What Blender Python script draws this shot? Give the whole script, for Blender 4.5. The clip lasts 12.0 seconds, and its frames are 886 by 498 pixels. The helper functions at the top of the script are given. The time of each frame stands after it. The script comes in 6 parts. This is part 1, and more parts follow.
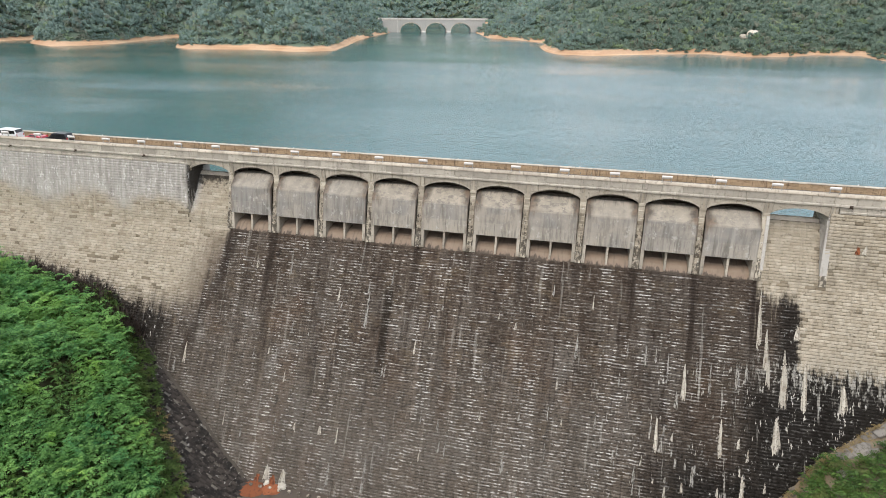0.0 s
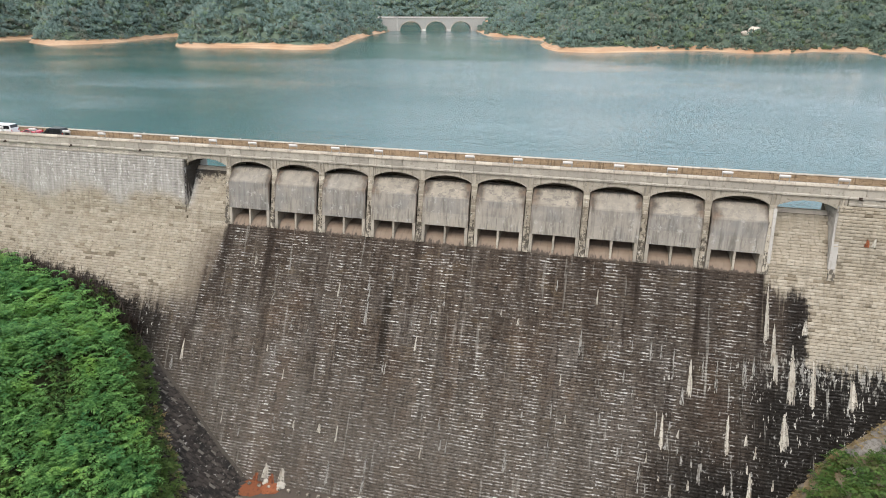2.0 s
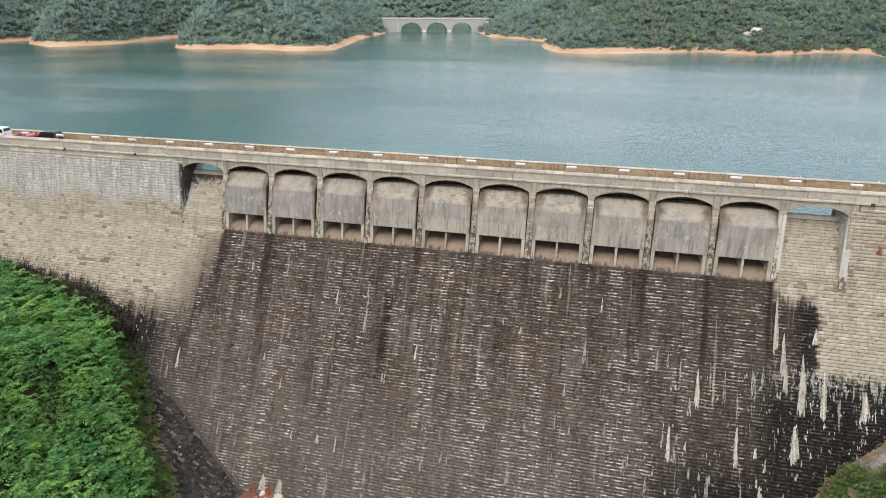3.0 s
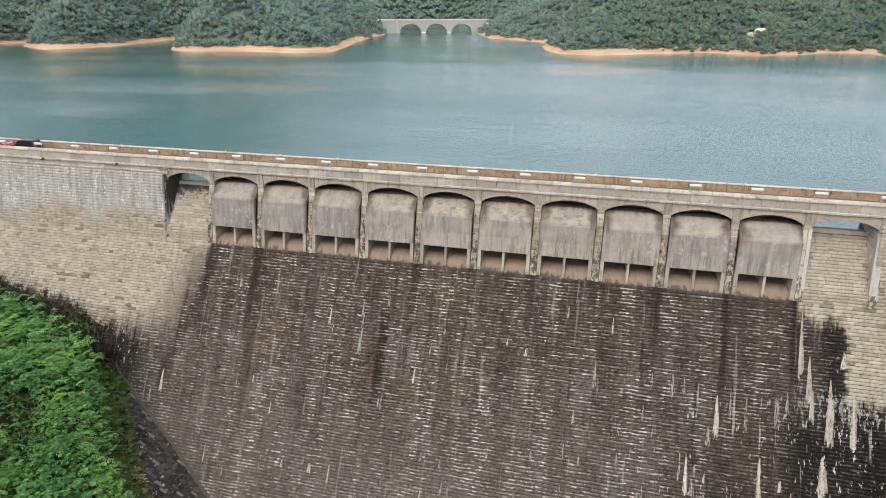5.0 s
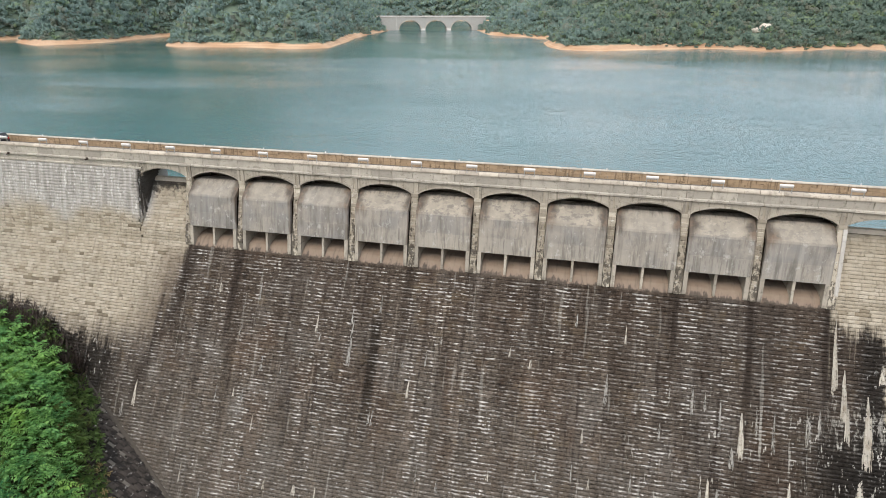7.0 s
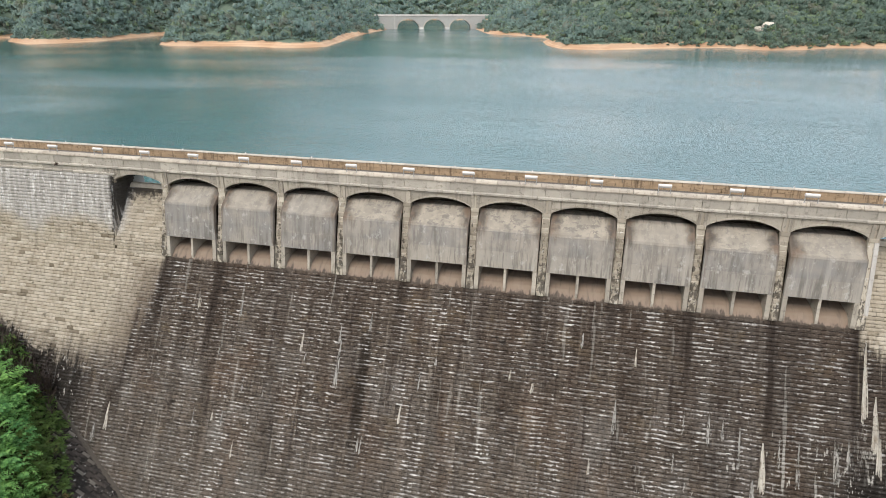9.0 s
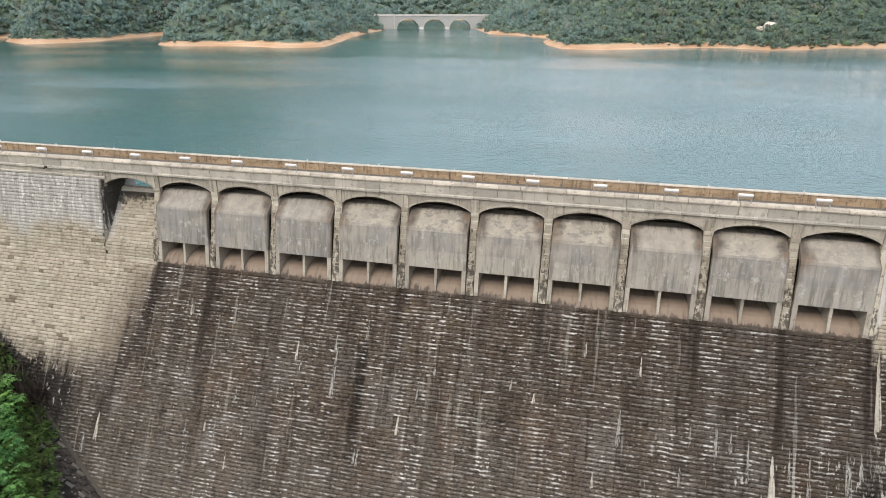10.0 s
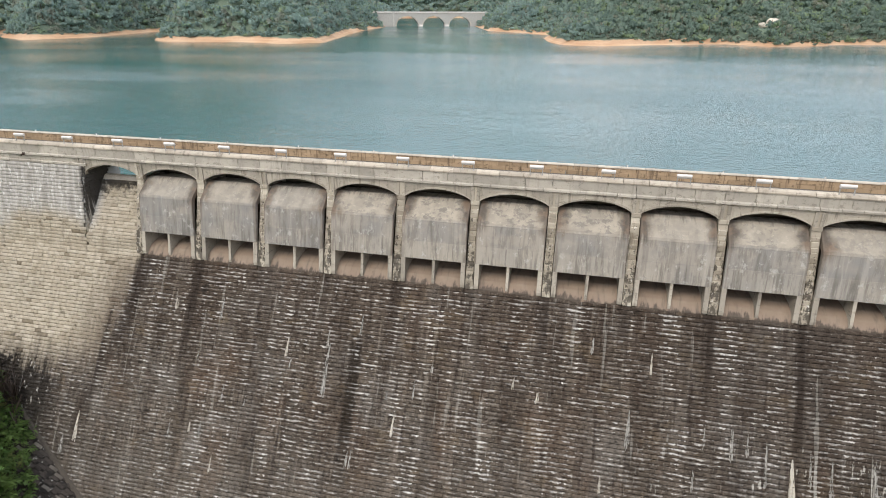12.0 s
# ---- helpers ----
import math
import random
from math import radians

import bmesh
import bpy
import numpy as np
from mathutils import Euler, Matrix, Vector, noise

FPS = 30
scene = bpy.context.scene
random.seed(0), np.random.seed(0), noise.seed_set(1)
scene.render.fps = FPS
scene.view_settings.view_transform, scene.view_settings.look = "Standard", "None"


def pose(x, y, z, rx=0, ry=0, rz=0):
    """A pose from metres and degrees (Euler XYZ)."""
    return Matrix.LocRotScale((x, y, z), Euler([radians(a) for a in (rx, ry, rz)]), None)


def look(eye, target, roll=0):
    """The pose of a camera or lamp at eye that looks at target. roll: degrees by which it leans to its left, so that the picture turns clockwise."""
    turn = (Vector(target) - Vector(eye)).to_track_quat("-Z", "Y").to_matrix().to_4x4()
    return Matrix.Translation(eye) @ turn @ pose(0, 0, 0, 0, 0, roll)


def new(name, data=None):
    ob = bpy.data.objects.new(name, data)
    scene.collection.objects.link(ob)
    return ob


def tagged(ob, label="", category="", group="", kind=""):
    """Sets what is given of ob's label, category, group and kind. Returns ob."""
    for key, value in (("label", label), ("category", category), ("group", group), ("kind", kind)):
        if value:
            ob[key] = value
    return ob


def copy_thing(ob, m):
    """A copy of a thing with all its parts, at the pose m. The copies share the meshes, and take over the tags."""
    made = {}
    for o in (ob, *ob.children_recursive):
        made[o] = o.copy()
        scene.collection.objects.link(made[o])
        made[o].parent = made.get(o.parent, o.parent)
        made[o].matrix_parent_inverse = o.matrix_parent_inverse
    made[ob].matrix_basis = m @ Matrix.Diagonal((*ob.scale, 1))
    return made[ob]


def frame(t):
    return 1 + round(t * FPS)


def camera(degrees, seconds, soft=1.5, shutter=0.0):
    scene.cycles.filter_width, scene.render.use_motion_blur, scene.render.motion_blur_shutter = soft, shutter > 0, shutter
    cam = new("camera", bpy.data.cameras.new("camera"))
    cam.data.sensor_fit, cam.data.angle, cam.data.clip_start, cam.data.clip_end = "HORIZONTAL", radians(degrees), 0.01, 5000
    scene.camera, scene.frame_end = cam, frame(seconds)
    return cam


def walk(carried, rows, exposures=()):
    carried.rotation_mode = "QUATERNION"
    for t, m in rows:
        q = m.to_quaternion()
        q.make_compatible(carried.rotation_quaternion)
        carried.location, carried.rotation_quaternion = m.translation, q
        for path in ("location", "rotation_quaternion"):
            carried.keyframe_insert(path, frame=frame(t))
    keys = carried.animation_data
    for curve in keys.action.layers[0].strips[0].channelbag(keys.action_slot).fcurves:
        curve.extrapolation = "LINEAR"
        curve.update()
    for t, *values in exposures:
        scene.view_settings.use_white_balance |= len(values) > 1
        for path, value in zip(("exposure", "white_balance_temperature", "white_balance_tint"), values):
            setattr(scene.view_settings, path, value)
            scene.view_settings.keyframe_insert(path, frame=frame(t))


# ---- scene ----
cam = camera(74.0, 12.0, soft=0.95)
PATH = [
    (0, (15.043, -85.936, 24.985), (14.629, -84.138, 24.213), 0.6),
    (0.5, (14.971, -86.088, 24.154), (14.558, -84.29, 23.38), 0.6),
    (1, (15.02, -85.991, 23.605), (14.605, -84.195, 22.83), 0.5),
    (1.5, (14.924, -85.544, 23.597), (14.509, -83.748, 22.822), 0.5),
    (2, (14.75, -84.887, 23.688), (14.334, -83.09, 22.915), 0.4),
    (2.5, (14.517, -83.913, 23.698), (14.099, -82.116, 22.927), 0.4),
    (4.5, (13.272, -78.645, 23.648), (12.853, -76.847, 22.879), 0.2),
    (5, (12.989, -77.058, 23.529), (12.569, -75.259, 22.762), 0.2),
    (5.5, (12.785, -75.453, 23.286), (12.364, -73.655, 22.517), 0.1),
    (6, (12.422, -73.877, 22.639), (12.002, -72.079, 21.872), 0.2),
    (6.5, (12.144, -72.21, 21.818), (11.724, -70.413, 21.049), 0.2),
    (8.5, (11.376, -65.857, 20.619), (10.957, -64.06, 19.848), 0.2),
    (9, (11.136, -64.657, 20.572), (10.719, -62.86, 19.8), 0.2),
    (9.5, (10.942, -63.57, 20.497), (10.525, -61.773, 19.725), 0.2),
    (10, (10.77, -62.573, 20.451), (10.353, -60.776, 19.679), 0.2),
    (10.5, (10.655, -61.654, 20.245), (10.238, -59.856, 19.474), 0.2),
    (11, (10.454, -60.849, 19.844), (10.038, -59.051, 19.072), 0.3),
    (11.5, (10.358, -60.122, 18.976), (9.942, -58.325, 18.203), 0.3),
    (12, (10.198, -59.513, 18.038), (9.783, -57.716, 17.265), 0.3),
]
walk(cam, [(t, look(eye, target, roll)) for t, eye, target, roll in PATH], [(0.0, 0.62), (12.0, 0.62)])

# ---- light ----
world = bpy.data.worlds.new("overcast_sky")
scene.world = world
world.use_nodes = True
wn = world.node_tree
for n in list(wn.nodes):
    wn.nodes.remove(n)
w_out = wn.nodes.new("ShaderNodeOutputWorld")
w_bg = wn.nodes.new("ShaderNodeBackground")
w_sky = wn.nodes.new("ShaderNodeTexSky")
w_sky.sky_type = "NISHITA"
w_sky.sun_disc = False
w_sky.sun_elevation = radians(50)
w_sky.sun_rotation = radians(200)
w_sky.air_density, w_sky.dust_density, w_sky.ozone_density = 1.0, 4.0, 1.0
# high thin cloud: the sky's own light, evened out to a milky grey
w_mix = wn.nodes.new("ShaderNodeMix")
w_mix.data_type = "RGBA"
w_mix.inputs[0].default_value = 0.75
w_mix.inputs[7].default_value = (8.0, 8.45, 9.1, 1)
wn.links.new(w_sky.outputs[0], w_mix.inputs[6])
wn.links.new(w_mix.outputs[2], w_bg.inputs[0])
w_bg.inputs[1].default_value = 0.15
wn.links.new(w_bg.outputs[0], w_out.inputs[0])

sun_data = bpy.data.lights.new("sun", "SUN")
sun_data.energy = 1.0
sun_data.angle = radians(20)
sun_data.color = (1.0, 0.90, 0.76)
sun = new("sun", sun_data)
sun.matrix_world = look((0, 0, 0), (0.22, 0.60, -0.80))

# ---- materials ----
COURSE = 0.45                  # height of a course of blocks, along the face
ROW_DROP = COURSE / math.hypot(1, 0.62)


class Shade:
    """A node material with short ways to wire it."""

    def __init__(self, name, rough=0.85, spec=0.3):
        self.mat = bpy.data.materials.new(name)
        self.mat.use_nodes = True
        self.nt = self.mat.node_tree
        self.bsdf = self.nt.nodes["Principled BSDF"]
        self.bsdf.inputs["Roughness"].default_value = rough
        self.bsdf.inputs["Specular IOR Level"].default_value = spec
        self.pos = self.nt.nodes.new("ShaderNodeNewGeometry").outputs["Position"]
        sep = self.nt.nodes.new("ShaderNodeSeparateXYZ")
        self.link(self.pos, sep.inputs[0])
        self.x, self.y, self.z = sep.outputs

    def link(self, a, b):
        if isinstance(a, (int, float)):
            b.default_value = a
        elif isinstance(a, tuple):
            b.default_value = (*a, 1) if len(a) == 3 else a
        else:
            self.nt.links.new(a, b)

    def m(self, op, a, b=0.0, c=0.0, clamp=False):
        n = self.nt.nodes.new("ShaderNodeMath")
        n.operation, n.use_clamp = op, clamp
        self.link(a, n.inputs[0])
        self.link(b, n.inputs[1])
        self.link(c, n.inputs[2])
        return n.outputs[0]

    def step(self, v, lo, hi):
        """0 at lo, 1 at hi, smooth between."""
        n = self.nt.nodes.new("ShaderNodeMapRange")
        n.interpolation_type = "SMOOTHSTEP"
        flip = hi < lo
        self.link(v, n.inputs[0])
        n.inputs[1].default_value, n.inputs[2].default_value = min(lo, hi), max(lo, hi)
        n.inputs[3].default_value, n.inputs[4].default_value = (1, 0) if flip else (0, 1)
        return n.outputs[0]

    def scaled(self, sx, sy, sz, off=0.0):
        n = self.nt.nodes.new("ShaderNodeMapping")
        self.link(self.pos, n.inputs[0])
        n.inputs[3].default_value = (sx, sy, sz)
        n.inputs[1].default_value = (off, off * 1.7, off * 0.6)
        return n.outputs[0]

    def noise(self, sx, sy=None, sz=None, detail=3.0, off=0.0, rough=0.55):
        n = self.nt.nodes.new("ShaderNodeTexNoise")
        self.link(self.scaled(sx, sx if sy is None else sy, sx if sz is None else sz, off), n.inputs["Vector"])
        n.inputs["Scale"].default_value = 1.0
        n.inputs["Detail"].default_value = detail
        n.inputs["Roughness"].default_value = rough
        return n.outputs[0]

    def mix(self, f, a, b, mode="MIX"):
        n = self.nt.nodes.new("ShaderNodeMix")
        n.data_type, n.blend_type = "RGBA", mode
        self.link(f, n.inputs[0])
        self.link(a, n.inputs[6])
        self.link(b, n.inputs[7])
        return n.outputs[2]

    def ramp(self, f, *stops):
        n = self.nt.nodes.new("ShaderNodeValToRGB")
        e = n.color_ramp.elements
        while len(e) < len(stops):
            e.new(0.5)
        for k, (p, c) in zip(e, stops):
            k.position, k.color = p, (*c, 1)
        self.link(f, n.inputs[0])
        return n.outputs[0]

    def piece(self):
        """A random number for each piece, loose or joined."""
        a = self.nt.nodes.new("ShaderNodeObjectInfo").outputs["Random"]
        b = self.nt.nodes.new("ShaderNodeNewGeometry").outputs["Random Per Island"]
        return self.m("FRACT", self.m("ADD", a, b))

    def bump(self, height, strength, distance):
        n = self.nt.nodes.new("ShaderNodeBump")
        n.inputs["Strength"].default_value, n.inputs["Distance"].default_value = strength, distance
        self.link(height, n.inputs["Height"])
        self.link(n.outputs[0], self.bsdf.inputs["Normal"])

    def thin(self, color, share):
        """Leaves: part of the light comes through."""
        t = self.nt.nodes.new("ShaderNodeBsdfTranslucent")
        self.link(color, t.inputs[0])
        mixer = self.nt.nodes.new("ShaderNodeMixShader")
        mixer.inputs[0].default_value = share
        self.nt.links.new(self.bsdf.outputs[0], mixer.inputs[1])
        self.nt.links.new(t.outputs[0], mixer.inputs[2])
        self.nt.links.new(mixer.outputs[0], self.nt.nodes["Material Output"].inputs[0])
        return self.done(color)

    def done(self, color):
        self.link(color, self.bsdf.inputs["Base Color"])
        return self.mat


def make_plain(name, color, rough=0.6, var=0.12, scale=3.0, metal=0.0):
    s = Shade(name, rough)
    s.bsdf.inputs["Metallic"].default_value = metal
    n = s.noise(scale, detail=4)
    f = s.noise(scale * 7, detail=2, off=3)
    lo = tuple(c * (1 - var) for c in color)
    hi = tuple(min(1, c * (1 + var)) for c in color)
    c = s.mix(n, lo, hi)
    c = s.mix(s.m("MULTIPLY", f, 0.25), c, tuple(x * 0.7 for x in color))
    s.bump(f, 0.25, 0.02)
    return s.done(c)


def wet_mask(s, rnd=0.5, ragged=1.0):
    """Where water runs over the stone: nought on dry stone, one on the stained slope, with hanging edges."""
    fringe = s.m("ADD", s.m("MULTIPLY", s.m("SUBTRACT", s.noise(2.6, 0.02, 0.05, detail=3, off=2, rough=0.7), 0.5), 9.0 * ragged),
                 s.m("MULTIPLY", s.m("SUBTRACT", s.noise(0.7, 0.02, 0.03, detail=2, off=33), 0.5), 7.0 * ragged))
    fleck = s.m("MULTIPLY", s.m("SUBTRACT", s.noise(1.6, 1.6, 2.4, detail=3, off=5), 0.5), 1.6 * ragged)
    grit = s.m("MULTIPLY", s.m("SUBTRACT", s.noise(4.5, 0.4, 1.1, detail=4, off=205, rough=0.75), 0.5), 3.2 * ragged)
    streak = s.m("SUBTRACT", s.noise(1.1, 0.02, 0.05, detail=4, off=215, rough=0.65), 0.5)
    zf = s.m("ADD", s.m("ADD", s.z, s.m("MULTIPLY", fringe, 0.34)), s.m("ADD", s.m("ADD", fleck, grit), s.m("MULTIPLY", s.m("SUBTRACT", rnd, 0.5), 0.5)))
    mid = s.m("MULTIPLY", s.m("MULTIPLY", s.step(s.x, -41.9, -41.3), s.step(s.x, 42.0, 41.4)), s.step(s.m("ADD", s.z, s.m("MULTIPLY", fleck, 0.4)), -10.55, -10.9))
    edge_l = s.m("ADD", s.m("MULTIPLY", s.m("ADD", s.z, 11.0), 0.36), -41.2)
    xw = s.m("ADD", s.x, s.m("ADD", s.m("ADD", s.m("MULTIPLY", fleck, 0.5), s.m("MULTIPLY", s.m("SUBTRACT", rnd, 0.5), 0.25)), s.m("ADD", s.m("MULTIPLY", fringe, 0.10), s.m("MULTIPLY", grit, 0.22))))
    left = s.m("MULTIPLY", s.step(s.m("SUBTRACT", s.m("ADD", xw, s.m("MULTIPLY", streak, 6.0)), edge_l), -1.9, 0.9), s.m("MULTIPLY", s.step(s.x, -30, -40), s.step(s.z, -11.0, -11.5)))
    right = s.m("MULTIPLY", s.m("MULTIPLY", s.step(xw, 47.5, 47.1), s.step(s.x, 38, 40)), s.m("MULTIPLY", s.step(zf, -11.6, -13.6), s.m("MAXIMUM", s.m("MAXIMUM", s.step(streak, -0.14, -0.02), s.step(s.x, 45.2, 45.9)), s.step(zf, -14.5, -18.5))))
    low_r = s.m("MULTIPLY", s.step(zf, -20.2, -21.8), s.step(s.x, 36, 44))
    low_l = s.m("MULTIPLY", s.step(zf, -19.5, -25.2), s.step(s.x, -30, -40))
    bank = s.m("MINIMUM", s.m("ADD", s.m("MULTIPLY", s.m("ADD", s.x, 55.0), -0.26), -25.8), s.m("ADD", s.m("MULTIPLY", s.m("ADD", s.x, 70.0), -0.10), -22.6))
    low_b = s.m("MULTIPLY", s.step(s.m("SUBTRACT", s.m("ADD", zf, s.m("MULTIPLY", fleck, 0.6)), bank), 3.0, 1.6), s.step(s.x, -47, -52))
    wet = mid
    for extra in (left, right, low_r, low_l, low_b):
        wet = s.m("MAXIMUM", wet, extra)
    return wet, low_r, low_b, fleck, zf, xw, streak, edge_l


def make_dam_stone():
    """Granite blocks: tan where dry, brown-black where the spillway wets them, with lime."""
    s = Shade("dam_granite", 0.9, 0.16)
    rnd = s.piece()
    big, mid, fine = s.noise(0.12, detail=4), s.noise(0.9, detail=4, off=5), s.noise(7.0, detail=4, off=9)
    run = s.noise(0.5, 0.05, 0.03, detail=5, off=2, rough=0.65)
    run2 = s.noise(1.9, 0.1, 0.09, detail=4, off=17, rough=0.6)
    dry = s.ramp(rnd, (0.0, (0.15, 0.122, 0.088)), (0.035, (0.25, 0.21, 0.155)), (0.10, (0.345, 0.30, 0.23)), (0.6, (0.385, 0.338, 0.265)), (1.0, (0.435, 0.388, 0.312)))
    dry = s.mix(s.m("MULTIPLY", s.step(mid, 0.4, 0.75), 0.5), dry, (0.24, 0.20, 0.145))
    dry = s.mix(s.m("MULTIPLY", s.step(run2, 0.5, 0.72), 0.4), dry, (0.19, 0.16, 0.12))
    dry = s.mix(s.m("MULTIPLY", s.step(s.noise(1.1, 0.8, 1.6, detail=3, off=77), 0.62, 0.72), 0.7), dry, (0.09, 0.075, 0.055))
    dry = s.mix(s.m("MULTIPLY", s.step(big, 0.45, 0.7), 0.35), dry, (0.30, 0.275, 0.225))
    # grey whitewashed weathering under the crest of the left wall
    high = s.m("MULTIPLY", s.step(s.m("ADD", s.z, s.m("MULTIPLY", big, 9.0)), -4.5, -1.5), s.step(s.x, -47.5, -49.5))
    grey = s.mix(s.step(run2, 0.35, 0.7), (0.33, 0.315, 0.295), (0.47, 0.455, 0.43))
    grey = s.mix(s.m("MULTIPLY", s.step(s.noise(1.2, 0.3, 0.25, detail=5, off=91), 0.52, 0.66), 0.5), grey, (0.21, 0.20, 0.185))
    white = s.step(s.noise(1.9, 0.3, 0.9, detail=5, off=31, rough=0.7), 0.57, 0.63)
    grey = s.mix(s.m("MULTIPLY", white, 0.75), grey, (0.66, 0.65, 0.63))
    dry = s.mix(s.m("MULTIPLY", high, 0.85), dry, grey)
    wet, low_r, low_b, fleck, zf, xw, streak, edge_l = wet_mask(s, rnd)
    margin = s.m("SUBTRACT", s.m("ADD", xw, s.m("MULTIPLY", streak, 7.0)), edge_l)
    margin = s.m("MULTIPLY", s.m("MULTIPLY", s.step(margin, -6.5, -0.5), s.step(s.x, -30, -40)), s.step(s.z, -10.5, -13.0))
    dry = s.mix(s.m("MULTIPLY", margin, 0.7), dry, (0.135, 0.105, 0.08))
    # blacker towards the top of the left open bay and its return
    black_top = s.m("MULTIPLY", s.m("MULTIPLY", s.step(s.x, -50.2, -49.5), s.step(s.x, -41.0, -41.6)), s.step(s.m("ADD", s.z, s.m("ADD", fleck, s.m("MULTIPLY", s.m("SUBTRACT", s.noise(1.3, 2.2, 0.12, detail=4, off=295, rough=0.7), 0.5), 5.0))), -4.9, -3.4))
    black_top = s.m("MAXIMUM", black_top, s.m("MULTIPLY", s.m("MULTIPLY", s.step(s.x, -49.7, -49.5), s.step(s.x, -49.0, -49.25)), s.step(s.m("ADD", s.z, s.m("MULTIPLY", s.m("SUBTRACT", s.noise(0.5, 2.6, 0.15, detail=5, off=305, rough=0.75), 0.5), 14.0)), -8.5, -6.0)))
    dry = s.mix(s.m("MULTIPLY", black_top, 0.93), dry, (0.036, 0.032, 0.028))
    dark = s.ramp(rnd, (0.0, (0.044, 0.037, 0.031)), (0.4, (0.054, 0.046, 0.039)), (0.9, (0.068, 0.058, 0.049)), (1.0, (0.105, 0.092, 0.080)))
    dark = s.mix(s.m("MULTIPLY", s.step(run, 0.48, 0.72), 0.6), dark, (0.130, 0.114, 0.100))
    dark = s.mix(s.m("MULTIPLY", s.step(s.noise(0.2, 0.1, 0.13, detail=5, off=121, rough=0.65), 0.47, 0.62), 0.55), dark, (0.108, 0.104, 0.100))
    dark = s.mix(s.m("MULTIPLY", s.step(s.noise(0.45, 0.1, 0.2, detail=5, off=131, rough=0.7), 0.52, 0.68), 0.6), dark, (0.050, 0.036, 0.027))
    dark = s.mix(s.m("MULTIPLY", s.step(s.noise(3.5, 2.0, 3.0, detail=4, off=141, rough=0.7), 0.57, 0.68), 0.5), dark, (0.19, 0.172, 0.158))
    dark = s.mix(s.m("MULTIPLY", s.step(run2, 0.53, 0.66), 0.7), dark, (0.027, 0.021, 0.018))
    dark = s.mix(s.m("MULTIPLY", s.step(s.noise(1.3, 0.04, 0.05, detail=4, off=57, rough=0.7), 0.60, 0.70), 0.55), dark, (0.20, 0.185, 0.165))
    dark = s.mix(s.m("MULTIPLY", s.step(s.noise(0.2, 0.1, 0.08, off=41), 0.5, 0.7), 0.4), dark, (0.085, 0.058, 0.042))
    # brown growth below the outlets
    crown = s.step(s.m("ADD", zf, s.m("MULTIPLY", s.m("SUBTRACT", run, 0.5), 14.0)), -24.0, -12.0)
    dark = s.mix(s.m("MULTIPLY", crown, 0.5), dark, (0.042, 0.031, 0.024))
    grit = s.noise(2.2, 1.0, 6.0, detail=5, off=275, rough=0.75)
    dark = s.mix(s.m("MULTIPLY", s.step(grit, 0.54, 0.64), 0.55), dark, (0.165, 0.150, 0.134))
    dark = s.mix(s.m("MULTIPLY", s.step(grit, 0.45, 0.36), 0.6), dark, (0.022, 0.018, 0.015))
    lich = s.step(s.noise(0.55, 0.3, 0.8, detail=5, off=245, rough=0.7), 0.60, 0.67)
    dark = s.mix(s.m("MULTIPLY", lich, 0.75), dark, (0.015, 0.012, 0.010))
    ochre = s.step(s.noise(0.3, 0.2, 0.35, detail=4, off=255, rough=0.65), 0.57, 0.68)
    dark = s.mix(s.m("MULTIPLY", ochre, 0.22), dark, (0.13, 0.10, 0.06))
    dark = s.mix(s.m("MULTIPLY", s.step(s.m("ADD", s.x, s.m("MULTIPLY", fleck, 3.0)), 10, 34), 0.32), dark, (0.034, 0.029, 0.026))
    # dark runs under the piers
    bay = s.m("ABSOLUTE", s.m("SUBTRACT", s.m("FRACT", s.m("ADD", s.m("DIVIDE", s.m("ADD", s.x, s.m("MULTIPLY", fleck, 0.3)), 8.3), 1000.0)), 0.5))
    under = s.m("MULTIPLY", s.step(s.m("ADD", bay, s.m("MULTIPLY", s.m("SUBTRACT", s.noise(1.5, 0.02, 0.07, detail=4, off=225, rough=0.7), 0.5), 0.22)), 0.40, 0.47), s.step(s.m("ADD", zf, s.m("ADD", s.m("MULTIPLY", run, 7.0), s.m("MULTIPLY", s.noise(0.13, 0.01, 0.01, detail=1, off=161), 30.0))), -3.0, 7.0))
    dark = s.mix(s.m("MULTIPLY", under, 0.8), dark, (0.022, 0.017, 0.014))
    rim = s.m("SUBTRACT", s.m("ADD", xw, s.m("MULTIPLY", streak, 3.0)), s.m("ADD", edge_l, 1.6))
    rim = s.m("MULTIPLY", s.m("MULTIPLY", s.step(rim, -1.2, -0.2), s.step(rim, 1.5, 0.4)), s.step(s.x, -30, -40))
    dark = s.mix(s.m("MULTIPLY", rim, 0.7), dark, (0.028, 0.022, 0.018))
    tail = s.m("MULTIPLY", s.step(s.m("ABSOLUTE", s.m("ADD", s.m("ADD", s.x, 11.9), s.m("MULTIPLY", fleck, 0.45))), 0.95, 0.45), s.m("MULTIPLY", s.step(zf, -16.6, -17.8), s.step(zf, -31.0, -25.0)))
    dark = s.mix(s.m("MULTIPLY", tail, 0.9), dark, (0.022, 0.018, 0.014))
    # black growth low on the right
    blk = s.m("MULTIPLY", s.step(s.m("ADD", s.x, s.m("MULTIPLY", fleck, 2.0)), 36, 44.5), s.step(zf, -19.5, -25.0))
    blk = s.m("MAXIMUM", blk, s.m("MULTIPLY", s.step(s.m("ADD", s.x, s.m("MULTIPLY", fleck, 2.0)), 24, 36), s.step(zf, -29.0, -36.0)))
    blk = s.m("MAXIMUM", blk, s.m("MULTIPLY", low_b, 0.9))
